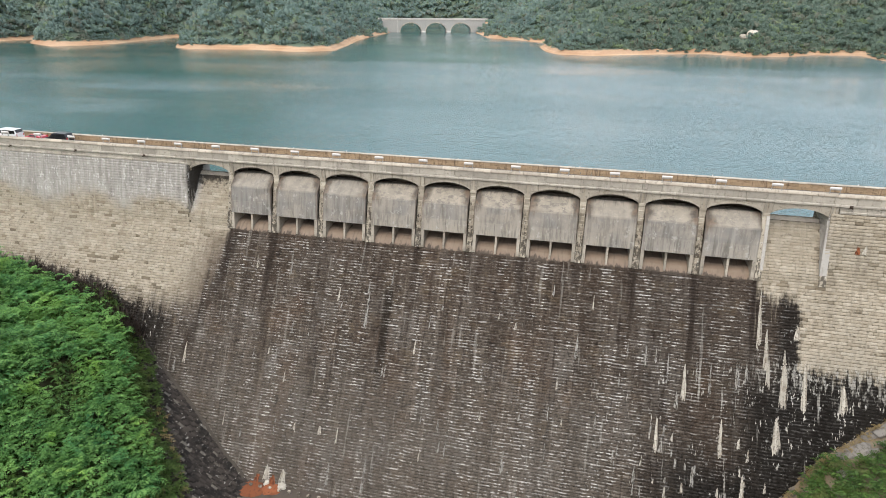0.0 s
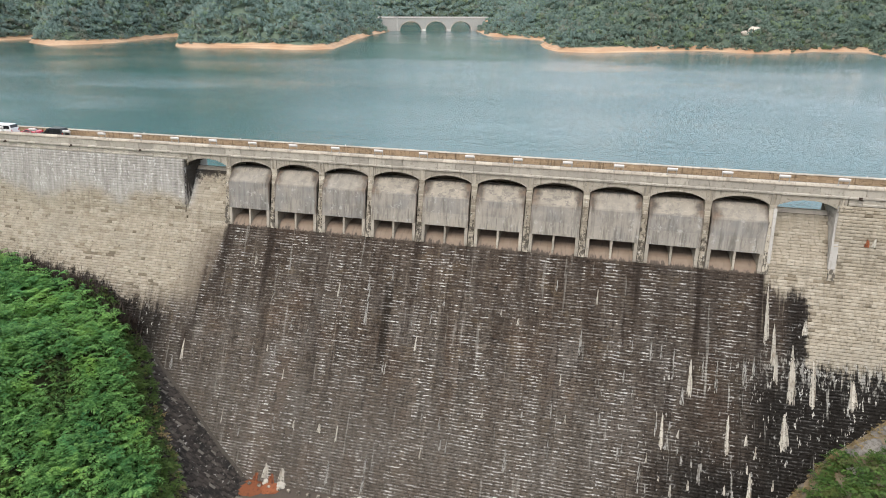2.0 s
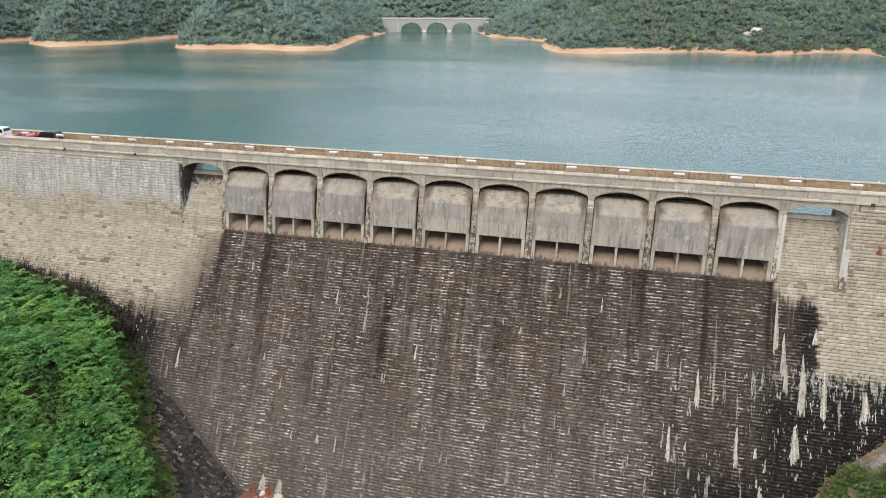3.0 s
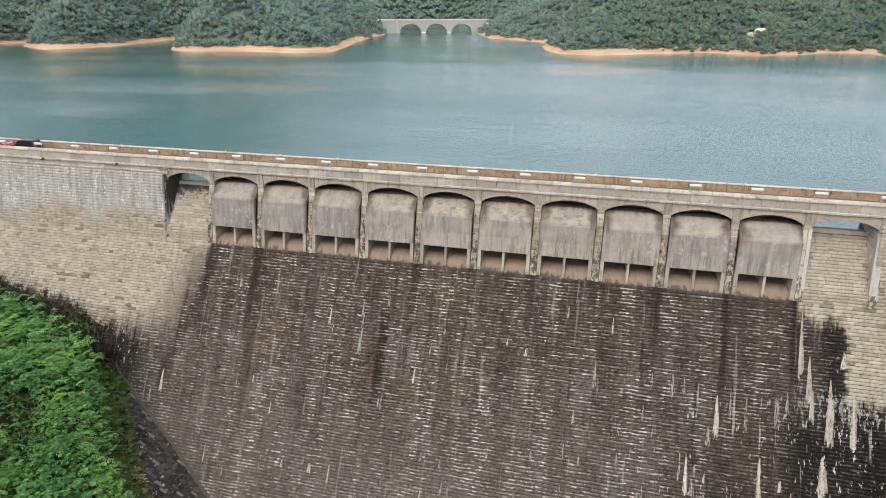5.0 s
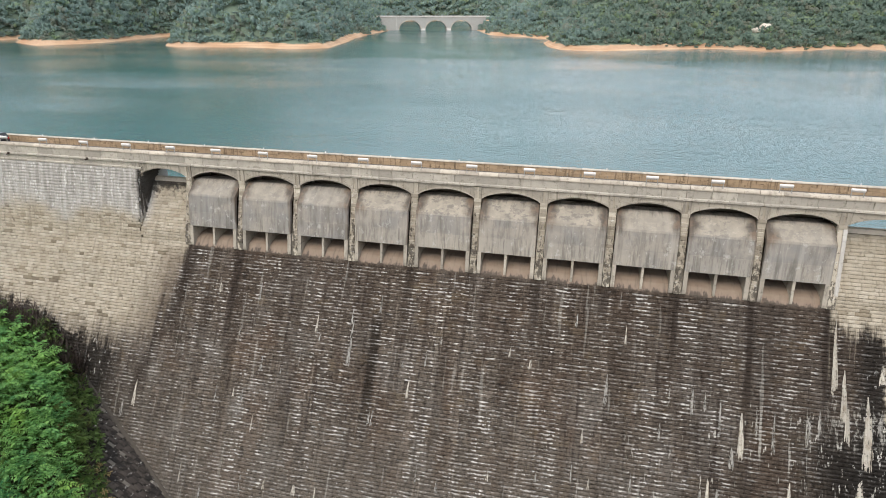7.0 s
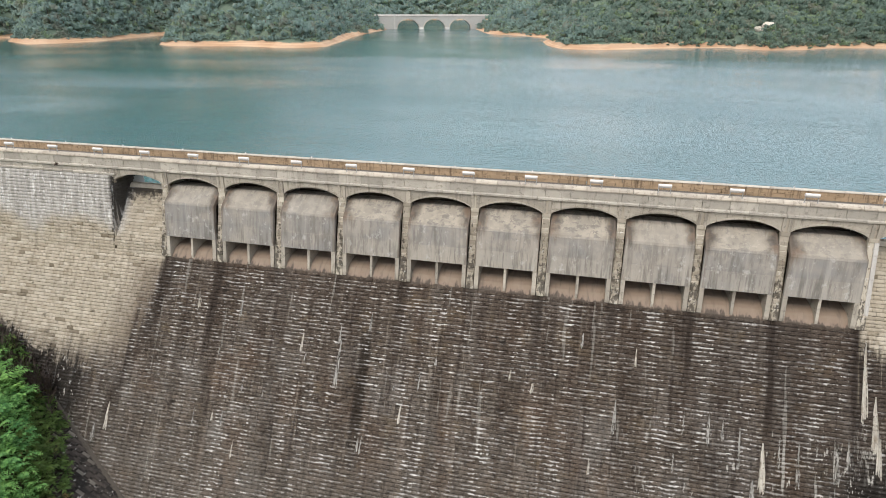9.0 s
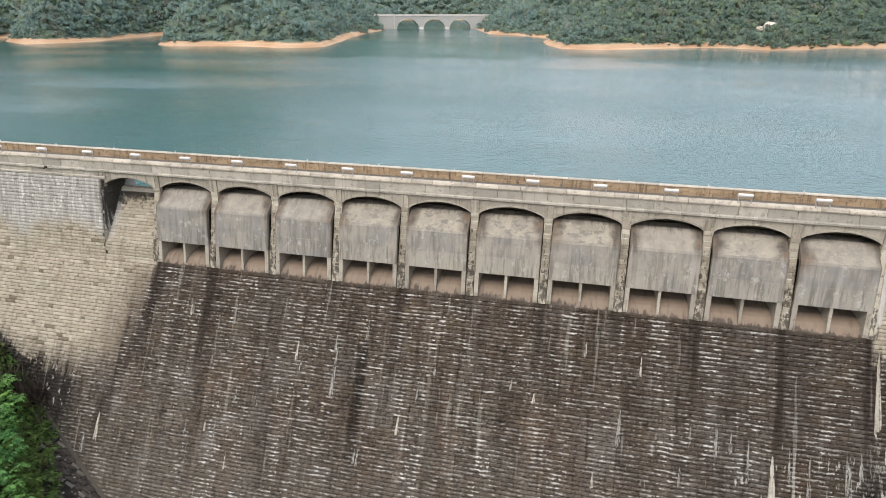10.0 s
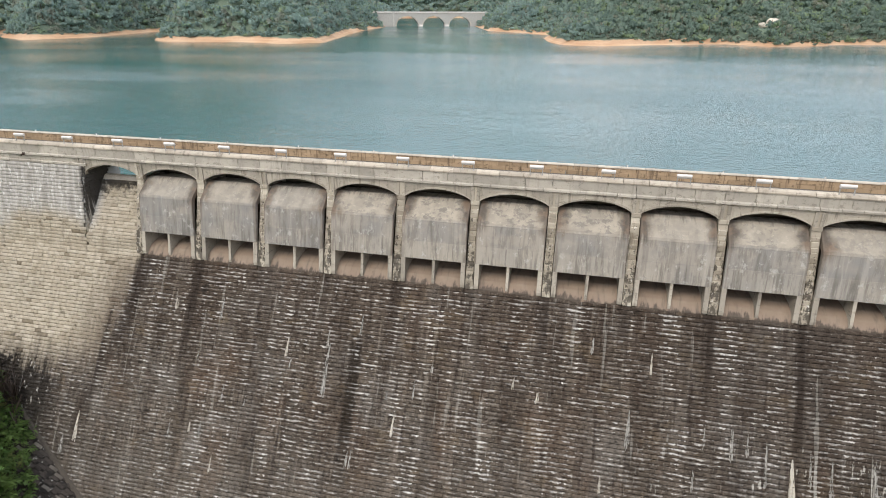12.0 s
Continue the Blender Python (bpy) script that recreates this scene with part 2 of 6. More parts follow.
    blk = s.m("MAXIMUM", blk, s.m("MULTIPLY", low_r, s.step(s.x, 42, 46)))
    band = s.m("MULTIPLY", s.step(xw, 44.2, 45.2), s.step(zf, -11.8, -13.5))
    blk = s.m("MAXIMUM", blk, s.m("MULTIPLY", band, 0.85))
    dark = s.mix(s.m("MULTIPLY", blk, 0.97), dark, (0.010, 0.009, 0.008))
    column = s.step(s.noise(0.42, 0.02, 0.018, detail=4, off=315, rough=0.6), 0.44, 0.56)
    dark = s.mix(s.m("MULTIPLY", column, 0.5), dark, s.mix(1.0, dark, (0.55, 0.50, 0.47), "MULTIPLY"))
    foot = s.m("MULTIPLY", s.step(s.m("ADD", s.z, s.m("MULTIPLY", s.m("SUBTRACT", run, 0.5), 26.0)), -23.0, -37.0), s.step(s.x, 30.0, 18.0))
    dark = s.mix(s.m("MULTIPLY", foot, 0.36), dark, (0.112, 0.107, 0.099))
    dark = s.mix(1.0, dark, (1.36, 1.28, 1.18), "MULTIPLY")
    # lime along the ledges: broken dashes at the head of each course, by its own row
    rowf = s.m("ADD", s.m("DIVIDE", s.m("SUBTRACT", -11.0, s.z), ROW_DROP), s.m("MULTIPLY", s.m("SUBTRACT", s.noise(0.22, 0.15, 0.3, detail=5, off=285, rough=0.6), 0.5), 1.5))
    row = s.m("FLOOR", rowf)
    inrow = s.m("FRACT", rowf)
    comb = s.nt.nodes.new("ShaderNodeCombineXYZ")
    s.link(s.m("MULTIPLY", s.x, 0.45), comb.inputs[0])
    s.link(s.m("MULTIPLY", row, 7.31), comb.inputs[1])
    tex = s.nt.nodes.new("ShaderNodeTexNoise")
    s.link(comb.outputs[0], tex.inputs["Vector"])
    tex.inputs["Scale"].default_value, tex.inputs["Detail"].default_value, tex.inputs["Roughness"].default_value = 1.0, 5.0, 0.72
    depth = s.m("MINIMUM", s.m("MULTIPLY", s.m("SUBTRACT", tex.outputs[0], 0.46), 5.0), 0.42)
    ledge = s.step(s.m("SUBTRACT", depth, s.m("ADD", inrow, s.m("MULTIPLY", s.m("SUBTRACT", s.noise(1.6, 0.8, 1.0, detail=5, off=151, rough=0.75), 0.5), 1.25))), -0.05, 0.12)
    where = s.m("ADD", 0.18, s.m("MULTIPLY", s.step(s.noise(0.62, 0.1, 0.09, detail=5, off=61, rough=0.65), 0.40, 0.62), 0.90))
    where = s.m("MULTIPLY", where, s.m("SUBTRACT", 1.0, s.m("MULTIPLY", s.m("MAXIMUM", s.step(run2, 0.56, 0.70), column), 0.5)))
    comb2 = s.nt.nodes.new("ShaderNodeCombineXYZ")
    s.link(s.m("MULTIPLY", s.x, 1.2), comb2.inputs[0])
    s.link(s.m("MULTIPLY", row, 3.77), comb2.inputs[1])
    tex2 = s.nt.nodes.new("ShaderNodeTexNoise")
    s.link(comb2.outputs[0], tex2.inputs["Vector"])
    tex2.inputs["Scale"].default_value, tex2.inputs["Detail"].default_value = 1.0, 3.0
    ledge = s.m("MULTIPLY", ledge, s.m("ADD", 0.3, s.m("MULTIPLY", s.step(tex2.outputs[0], 0.40, 0.58), 0.7)))
    ledge = s.m("MULTIPLY", s.m("MULTIPLY", ledge, s.m("MULTIPLY", where, s.step(rowf, 0.9, 1.1))), s.m("SUBTRACT", 1.0, s.m("MULTIPLY", s.m("MAXIMUM", blk, under), 0.86)))
    pale = s.mix(fine, (0.36, 0.34, 0.315), (0.80, 0.78, 0.74))
    dark = s.mix(s.m("MULTIPLY", ledge, 0.88), dark, pale)
    # hanging lime runs and white crusts on the black growth
    drip = s.step(s.noise(1.25, 0.05, 0.10, detail=3, off=71), 0.64, 0.70)
    drip_at = s.m("MULTIPLY", s.step(s.x, 14, 30), s.step(s.z, -19, -23))
    drip = s.m("MULTIPLY", drip, s.m("MAXIMUM", drip_at, 0.4))
    dark = s.mix(s.m("MULTIPLY", drip, 0.75), dark, (0.36, 0.345, 0.31))
    crust = s.step(s.noise(2.0, 1.2, 1.0, detail=4, off=81, rough=0.65), 0.62, 0.66)
    crust = s.m("MULTIPLY", crust, s.m("MULTIPLY", s.step(s.noise(0.22, 0.2, 0.3, off=18), 0.42, 0.56), blk))
    dark = s.mix(s.m("MULTIPLY", crust, 0.85), dark, (0.48, 0.47, 0.44))
    tears = s.step(s.noise(2.6, 0.1, 0.75, detail=3, off=101), 0.645, 0.68)
    tears = s.m("MULTIPLY", tears, s.m("MULTIPLY", s.step(s.noise(0.16, 0.1, 0.22, detail=2, off=111), 0.40, 0.52), s.m("MAXIMUM", blk, s.m("MULTIPLY", drip_at, 0.7))))
    dark = s.mix(s.m("MULTIPLY", tears, 0.9), dark, (0.52, 0.50, 0.45))
    c = s.mix(wet, dry, dark)
    # lime crust where the growth ends on the dry wall
    salt = s.m("MULTIPLY", s.m("MULTIPLY", s.step(zf, -24.0, -22.4), s.step(zf, -19.6, -20.8)), s.m("MULTIPLY", s.step(s.x, 40, 44), s.step(s.noise(2.4, 0.3, 0.7, detail=4, off=235, rough=0.7), 0.50, 0.58)))
    c = s.mix(s.m("MULTIPLY", salt, 0.55), c, (0.50, 0.48, 0.43))
    c = s.mix(s.m("MULTIPLY", s.step(fine, 0.45, 0.8), 0.4), c, s.mix(1.0, c, (0.5, 0.5, 0.5), "MULTIPLY"))
    chipped = s.m("MULTIPLY", s.noise(1.4, 0.9, 5.5, detail=5, off=265, rough=0.7), s.m("MULTIPLY", wet, 2.2))
    s.bump(s.m("ADD", chipped, s.m("ADD", fine, s.m("MULTIPLY", mid, 0.6))), 0.7, 0.08)
    s.link(s.m("SUBTRACT", 0.92, s.m("MULTIPLY", wet, 0.2)), s.bsdf.inputs["Roughness"])
    return s.done(c)


def make_mortar():
    s = Shade("old_mortar", 0.95, 0.15)
    n = s.noise(1.3, detail=4)
    wet = wet_mask(s)[0]
    c = s.mix(wet, s.mix(n, (0.07, 0.058, 0.042), (0.17, 0.14, 0.10)), s.mix(n, (0.012, 0.011, 0.010), (0.04, 0.035, 0.031)))
    reveal = s.m("MULTIPLY", s.m("MULTIPLY", s.step(s.x, -50.0, -49.6), s.step(s.x, -48.5, -49.2)), s.step(s.z, -10.5, -7.0))
    c = s.mix(s.m("MULTIPLY", reveal, 0.5), c, s.mix(n, (0.02, 0.018, 0.016), (0.09, 0.08, 0.07)))
    wash = s.m("MULTIPLY", s.step(s.m("ADD", s.z, s.m("MULTIPLY", s.noise(0.12, detail=4), 9.0)), -4.5, -1.5), s.step(s.x, -47.5, -49.5))
    c = s.mix(s.m("MULTIPLY", wash, 0.85), c, s.mix(n, (0.32, 0.31, 0.295), (0.47, 0.46, 0.44)))
    s.bump(s.noise(9, detail=3), 0.5, 0.03)
    return s.done(c)


def make_crest_stone(name, base, streak=0.5, stain=(0.10, 0.085, 0.065), spread=0.28, blots=None):
    s = Shade(name, 0.88, 0.25)
    rnd = s.piece()
    n, f = s.noise(0.8, detail=5), s.noise(9, detail=4, off=4)
    run = s.noise(2.4, 1.0, 0.22, detail=5, off=8, rough=0.65)
    lo, hi = tuple(c * (1 - spread) for c in base), tuple(min(1, c * (1 + spread * 0.6)) for c in base)
    c = s.mix(rnd, lo, hi)
    blot = s.noise(1.6, 1.2, 2.6, detail=5, off=27, rough=0.7)
    c = s.mix(s.m("MULTIPLY", s.step(blot, 0.54, 0.66), min(1, streak * 1.3) if blots is None else blots), c, tuple(0.5 * a + 0.25 * b for a, b in zip(stain, base)))
    c = s.mix(s.m("MULTIPLY", s.step(n, 0.4, 0.75), 0.5), c, tuple(x * 0.6 for x in base))
    c = s.mix(s.m("MULTIPLY", s.step(run, 0.53, 0.66), streak), c, stain)
    c = s.mix(s.m("MULTIPLY", f, 0.3), c, tuple(x * 0.55 for x in base))
    s.bump(f, 0.45, 0.03)
    return s.done(c)


def make_pier():
    """Cream render on the piers, with black growth that thickens towards the wet foot."""
    s = Shade("pier_stucco", 0.9, 0.25)
    rnd = s.piece()
    f = s.noise(9, detail=4, off=4)
    run = s.noise(3.2, 1.0, 0.30, detail=5, off=8, rough=0.7)
    blot = s.noise(2.2, 1.4, 1.1, detail=5, off=14, rough=0.7)
    c = s.mix(rnd, (0.28, 0.245, 0.195), (0.45, 0.405, 0.33))
    c = s.mix(s.m("MULTIPLY", s.step(run, 0.54, 0.66), 0.5), c, (0.14, 0.115, 0.085))
    more = s.m("MULTIPLY", s.step(s.z, -2.5, -9.0), 0.15)
    c = s.mix(s.m("MULTIPLY", s.step(s.m("ADD", blot, more), 0.60, 0.68), 0.8), c, (0.045, 0.038, 0.031))
    c = s.mix(s.m("MULTIPLY", s.step(s.noise(3.0, 2.0, 2.0, detail=3, off=66), 0.64, 0.68), 0.7), c, (0.55, 0.53, 0.49))
    s.bump(f, 0.5, 0.03)
    return s.done(c)


def make_hood_concrete():
    """Grey cast concrete, no two hoods alike: tan and flaked on the leaning top, board-marked and streaked on the face, rusty beside the piers."""
    s = Shade("hood_concrete", 0.9, 0.25)
    rnd = s.nt.nodes.new("ShaderNodeObjectInfo").outputs["Random"]
    rnd2 = s.m("FRACT", s.m("MULTIPLY", rnd, 7.13))
    n, f = s.noise(0.7, detail=5), s.noise(8, detail=4, off=4)
    board = s.noise(1.5, 0.3, 0.05, detail=4, off=12, rough=0.6)
    run = s.noise(2.6, 0.4, 0.14, detail=5, off=52, rough=0.65)
    cloud = s.noise(0.33, 0.2, 0.45, detail=4, off=23, rough=0.6)
    edge = s.m("MULTIPLY", s.m("ABSOLUTE", s.m("SUBTRACT", s.m("FRACT", s.m("ADD", s.m("DIVIDE", s.x, 8.3), 1000.5)), 0.5)), 8.3)
    face = s.mix(rnd, (0.235, 0.222, 0.205), (0.335, 0.300, 0.255))
    face = s.mix(s.m("MULTIPLY", s.step(cloud, 0.46, 0.62), 0.55), face, (0.215, 0.212, 0.208))
    face = s.mix(s.m("MULTIPLY", s.step(cloud, 0.46, 0.34), 0.5), face, (0.375, 0.335, 0.28))
    face = s.mix(s.m("MULTIPLY", s.step(board, 0.51, 0.63), 0.36), face, (0.125, 0.113, 0.10))
    face = s.mix(s.m("MULTIPLY", s.step(board, 0.45, 0.34), 0.35), face, (0.43, 0.40, 0.355))
    # paler band under the second joint, with dark runs from it on some hoods
    zz = s.m("ADD", s.z, s.m("MULTIPLY", s.m("SUBTRACT", n, 0.5), 0.5))
    low = s.step(zz, -5.85, -6.1)
    face = s.mix(s.m("MULTIPLY", low, s.m("MULTIPLY", rnd2, 0.55)), face, (0.38, 0.345, 0.29))
    face = s.mix(s.m("MULTIPLY", s.m("MULTIPLY", s.step(run, 0.50, 0.63), s.step(zz, -5.0, -6.6)), 0.6), face, (0.105, 0.095, 0.084))
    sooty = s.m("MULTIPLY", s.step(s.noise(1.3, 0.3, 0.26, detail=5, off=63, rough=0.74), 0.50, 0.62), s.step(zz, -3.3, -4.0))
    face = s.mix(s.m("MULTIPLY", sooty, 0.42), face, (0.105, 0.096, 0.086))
    salt = s.m("MULTIPLY", s.step(s.noise(1.1, 0.6, 0.8, detail=5, off=93, rough=0.75), 0.56, 0.65), 0.5)
    face = s.mix(salt, face, (0.49, 0.475, 0.44))
    # the leaning top
    zt = s.m("ADD", s.z, s.m("MULTIPLY", s.m("SUBTRACT", n, 0.5), 0.7))
    tan = s.mix(s.step(n, 0.38, 0.62), (0.36, 0.315, 0.25), (0.27, 0.24, 0.195))
    tan = s.mix(s.m("MULTIPLY", s.step(s.noise(0.9, 0.6, 1.6, detail=5, off=37, rough=0.7), 0.50, 0.60), s.m("ADD", 0.25, s.m("MULTIPLY", rnd2, 0.6))), tan, (0.155, 0.14, 0.125))
    tan = s.mix(s.m("MULTIPLY", s.step(s.noise(1.1, 0.9, 2.2, detail=4, off=47, rough=0.7), 0.60, 0.64), 0.6), tan, (0.44, 0.39, 0.315))
    c = s.mix(s.m("MULTIPLY", s.step(zt, -3.9, -3.4), s.m("ADD", 0.55, s.m("MULTIPLY", rnd2, 0.40))), face, tan)
    # the arch's shade painted onto the hood tops, hanging in tongues
    arch_shade = s.m("ADD", s.z, s.m("MULTIPLY", s.m("SUBTRACT", run, 0.5), 4.0))
    c = s.mix(s.m("MULTIPLY", s.step(arch_shade, -2.0, -1.2), 0.5), c, (0.055, 0.047, 0.04))
    # rust and black growth beside the piers
    rim = s.m("MULTIPLY", s.step(s.m("ADD", edge, s.m("MULTIPLY", s.m("SUBTRACT", cloud, 0.5), 3.0)), 2.0, 0.7), s.step(s.m("ADD", zz, s.m("MULTIPLY", run, 3.0)), -3.2, -1.4))
    c = s.mix(s.m("MULTIPLY", rim, 0.9), c, s.mix(s.step(n, 0.45, 0.6), (0.055, 0.043, 0.035), (0.135, 0.088, 0.058)))
    c = s.mix(s.m("MULTIPLY", s.m("MULTIPLY", s.step(edge, 0.95, 0.55), s.step(run, 0.42, 0.56)), 0.6), c, (0.13, 0.10, 0.075))
    c = s.mix(s.m("MULTIPLY", f, 0.25), c, (0.16, 0.15, 0.135))
    s.bump(s.m("ADD", f, board), 0.45, 0.03)
    return s.done(c)


def make_lining():
    """Dark damp paving of the bank: brown and black growth, with broken lime dashes."""
    s = Shade("lining_stone", 0.85, 0.25)
    rnd = s.piece()
    blot = s.noise(0.5, 0.5, 0.5, detail=5, off=4, rough=0.65)
    fine = s.noise(5.0, detail=4, off=8)
    c = s.mix(rnd, (0.022, 0.018, 0.016), (0.070, 0.058, 0.049))
    c = s.mix(s.m("MULTIPLY", s.step(blot, 0.48, 0.62), 0.8), c, (0.012, 0.011, 0.010))
    c = s.mix(s.m("MULTIPLY", s.step(rnd, 0.90, 0.97), 0.5), c, (0.22, 0.20, 0.17))
    c = s.mix(s.m("MULTIPLY", s.step(s.noise(2.6, 1.3, 2.6, detail=4, off=16, rough=0.7), 0.61, 0.67), 0.8), c, (0.42, 0.40, 0.37))
    s.bump(fine, 0.6, 0.05)
    return s.done(c)


def make_sill():
    s = Shade("outlet_floor_stucco", 0.85, 0.25)
    n = s.noise(0.9, detail=5)
    c = s.mix(n, (0.19, 0.135, 0.10), (0.27, 0.215, 0.165))
    c = s.mix(s.m("MULTIPLY", s.step(s.noise(2.5, 0.5, 0.4, off=5), 0.5, 0.75), 0.6), c, (0.12, 0.10, 0.085))
    c = s.mix(s.m("MULTIPLY", s.step(s.m("ADD", s.z, s.m("MULTIPLY", s.m("SUBTRACT", s.noise(2.2, 0.8, 0.6, detail=4, off=15), 0.5), 2.2)), -10.5, -10.95), 0.85), c, (0.06, 0.05, 0.042))
    s.bump(s.noise(7), 0.3, 0.02)
    return s.done(c)


def make_water():
    """Wind-rippled water: deep teal by the left bank, paler towards the right with sky reflection painted into the
    colour, with lanes of wind.
    """
    s = Shade("reservoir_water", 0.1, 0.5)
    s.bsdf.inputs["IOR"].default_value = 1.33
    deep = s.noise(0.006, 0.009, 0.01, detail=4, off=3, rough=0.6)
    across = s.m("ADD", s.x, s.m("MULTIPLY", s.y, 0.2))
    # sky reflection painted into the base colour, growing to the right
    sky_sheen = s.m("ADD", s.m("MULTIPLY", s.step(across, -85, 25), 0.85), s.m("MULTIPLY", s.m("SUBTRACT", deep, 0.5), 1.3))
    # sparkle on rippled water painted in as a paler patch
    ripple_sheen = s.m("MULTIPLY", s.step(s.x, -95, -135), s.m("MULTIPLY", s.step(s.y, 35, 70), s.step(s.y, 170, 120)))
    sky_sheen = s.m("ADD", sky_sheen, s.m("MULTIPLY", s.m("MULTIPLY", ripple_sheen, s.step(s.noise(0.012, 0.05, 0.01, detail=4, off=9), 0.38, 0.6)), 0.55))
    c = s.mix(s.step(sky_sheen, 0.0, 0.9), (0.002, 0.066, 0.069), (0.083, 0.150, 0.163))
    chop = s.m("ADD", s.noise(0.80, 1.1, 1.0, detail=3, off=2, rough=0.65), s.m("MULTIPLY", s.noise(0.13, 0.19, 1.0, detail=2, off=12), 0.6))
    swell = s.noise(0.16, 0.3, 0.1, detail=3, off=6)
    patch = s.step(s.noise(0.008, 0.018, 0.01, detail=3, off=15), 0.35, 0.65)
    h = s.m("ADD", s.m("MULTIPLY", chop, s.m("ADD", 0.55, s.m("MULTIPLY", patch, 0.6))), s.m("MULTIPLY", swell, 0.35))
    calm = s.step(s.m("ADD", s.y, s.m("MULTIPLY", s.m("SUBTRACT", s.noise(0.012, 0.02, 0.01, detail=3, off=75), 0.5), 130.0)), 205, 265)
    h = s.m("MULTIPLY", h, s.m("SUBTRACT", 1.0, s.m("MULTIPLY", calm, 0.75)))
    lane = s.step(s.noise(0.010, 0.022, 0.01, detail=4, off=44), 0.4, 0.62)
    s.link(s.m("ADD", 0.07, s.m("MULTIPLY", lane, 0.08)), s.bsdf.inputs["Roughness"])
    s.bump(h, 0.7, 0.40)
    return s.done(c)


def make_soil():
    """The drawdown shore of bare orange soil, and the ground under the trees."""
    s = Shade("shore_soil", 0.95, 0.15)
    n, f = s.noise(0.05, detail=5), s.noise(0.9, detail=4, off=4)
    bare = s.mix(s.step(n, 0.35, 0.65), (0.41, 0.25, 0.15), (0.48, 0.33, 0.22))
    bare = s.mix(s.m("MULTIPLY", s.step(f, 0.4, 0.7), 0.4), bare, (0.34, 0.20, 0.12))
    band = s.noise(0.02, 0.02, 2.2, detail=2, off=9)
    bare = s.mix(s.m("MULTIPLY", s.step(band, 0.5, 0.65), 0.35), bare, (0.66, 0.47, 0.30))
    # shade in the gaps between crowns put into this ground tone
    shaded_ground = s.mix(f, (0.09, 0.125, 0.095), (0.15, 0.19, 0.135))
    edge = s.m("ADD", s.z, s.m("MULTIPLY", s.m("SUBTRACT", s.noise(0.07, detail=4, off=2), 0.5), 5.0))
    up = s.m("MULTIPLY", s.step(edge, -3.4, -2.7), 1.0)
    c = s.mix(up, bare, shaded_ground)
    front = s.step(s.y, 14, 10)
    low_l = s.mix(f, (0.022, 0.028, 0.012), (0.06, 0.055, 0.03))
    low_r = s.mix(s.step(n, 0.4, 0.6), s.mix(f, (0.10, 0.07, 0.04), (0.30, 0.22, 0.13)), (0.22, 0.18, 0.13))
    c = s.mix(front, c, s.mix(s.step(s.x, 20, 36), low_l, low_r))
    s.bump(f, 0.6, 0.3)
    return s.done(c)


def make_leaf(name, lo, hi, spread=0.5, scale=0.08):
    s = Shade(name, 0.6, 0.25)
    a = s.nt.nodes.new("ShaderNodeNewGeometry").outputs["Random Per Island"]
    n = s.noise(scale, detail=3)
    s.bsdf.inputs["Roughness"].default_value = 0.55
    c = s.mix(s.m("ADD", s.m("MULTIPLY", a, spread), s.m("MULTIPLY", s.step(n, 0.3, 0.7), 1 - spread)), lo, hi)
    return s, c


STONE = make_dam_stone()
MORTAR = make_mortar()
PARAPET = make_crest_stone("parapet_granite", (0.435, 0.40, 0.345), 0.22, (0.13, 0.11, 0.088), 0.24, 0.65)
COPING = make_crest_stone("coping_granite", (0.45, 0.395, 0.325), 0.35, (0.15, 0.125, 0.095), 0.24, 0.7)
BROWN = make_crest_stone("brown_parapet_granite", (0.40, 0.29, 0.185), 0.7, (0.085, 0.058, 0.04), 0.2)
PALE = make_crest_stone("pale_coping_stone", (0.56, 0.50, 0.42), 0.25)
PIER = make_pier()
SPANDREL = make_crest_stone("spandrel_concrete", (0.40, 0.36, 0.30), 0.5, (0.075, 0.064, 0.052))
HOOD = make_hood_concrete()
SILL = make_sill()
WATER = make_water()
SOIL = make_soil()
ASPHALT = make_plain("dusty_asphalt", (0.13, 0.115, 0.10), 0.9, 0.2, 0.7)
ENAMEL = make_plain("white_enamel", (0.60, 0.57, 0.55), 0.45, 0.06)
STEEL = make_plain("grey_painted_steel", (0.30, 0.29, 0.27), 0.55, 0.1)
LIME = make_crest_stone("lime_deposit", (0.50, 0.465, 0.40), 0.85, (0.24, 0.20, 0.15))


def frayed(mat, share):
    """Crusts worn through in streaks, so that the stone shows between."""
    nt = mat.node_tree
    grain = nt.nodes.new("ShaderNodeTexNoise")
    grain.inputs["Scale"].default_value, grain.inputs["Detail"].default_value, grain.inputs["Roughness"].default_value = 1.0, 5.0, 0.7
    place = nt.nodes.new("ShaderNodeMapping")
    place.inputs[3].default_value = (6.5, 0.8, 1.1)
    nt.links.new(nt.nodes.new("ShaderNodeNewGeometry").outputs["Position"], place.inputs[0])
    nt.links.new(place.outputs[0], grain.inputs["Vector"])
    cut = nt.nodes.new("ShaderNodeMapRange")
    cut.inputs[1].default_value, cut.inputs[2].default_value = share - 0.05, share + 0.07
    nt.links.new(grain.outputs[0], cut.inputs[0])
    nt.links.new(cut.outputs[0], nt.nodes["Principled BSDF"].inputs["Alpha"])
    return mat


LIME_RUN = frayed(make_crest_stone("streaked_lime", (0.50, 0.465, 0.40), 0.85, (0.24, 0.20, 0.15)), 0.37)
GREY_LIME = frayed(make_crest_stone("grey_lime_deposit", (0.36, 0.345, 0.315), 0.8, (0.15, 0.135, 0.11)), 0.45)
RUST = make_crest_stone("rust_stain", (0.29, 0.10, 0.045), 0.75, (0.10, 0.04, 0.025), 0.4)
BRIDGE = make_crest_stone("bridge_granite", (0.62, 0.59, 0.55), 0.2)
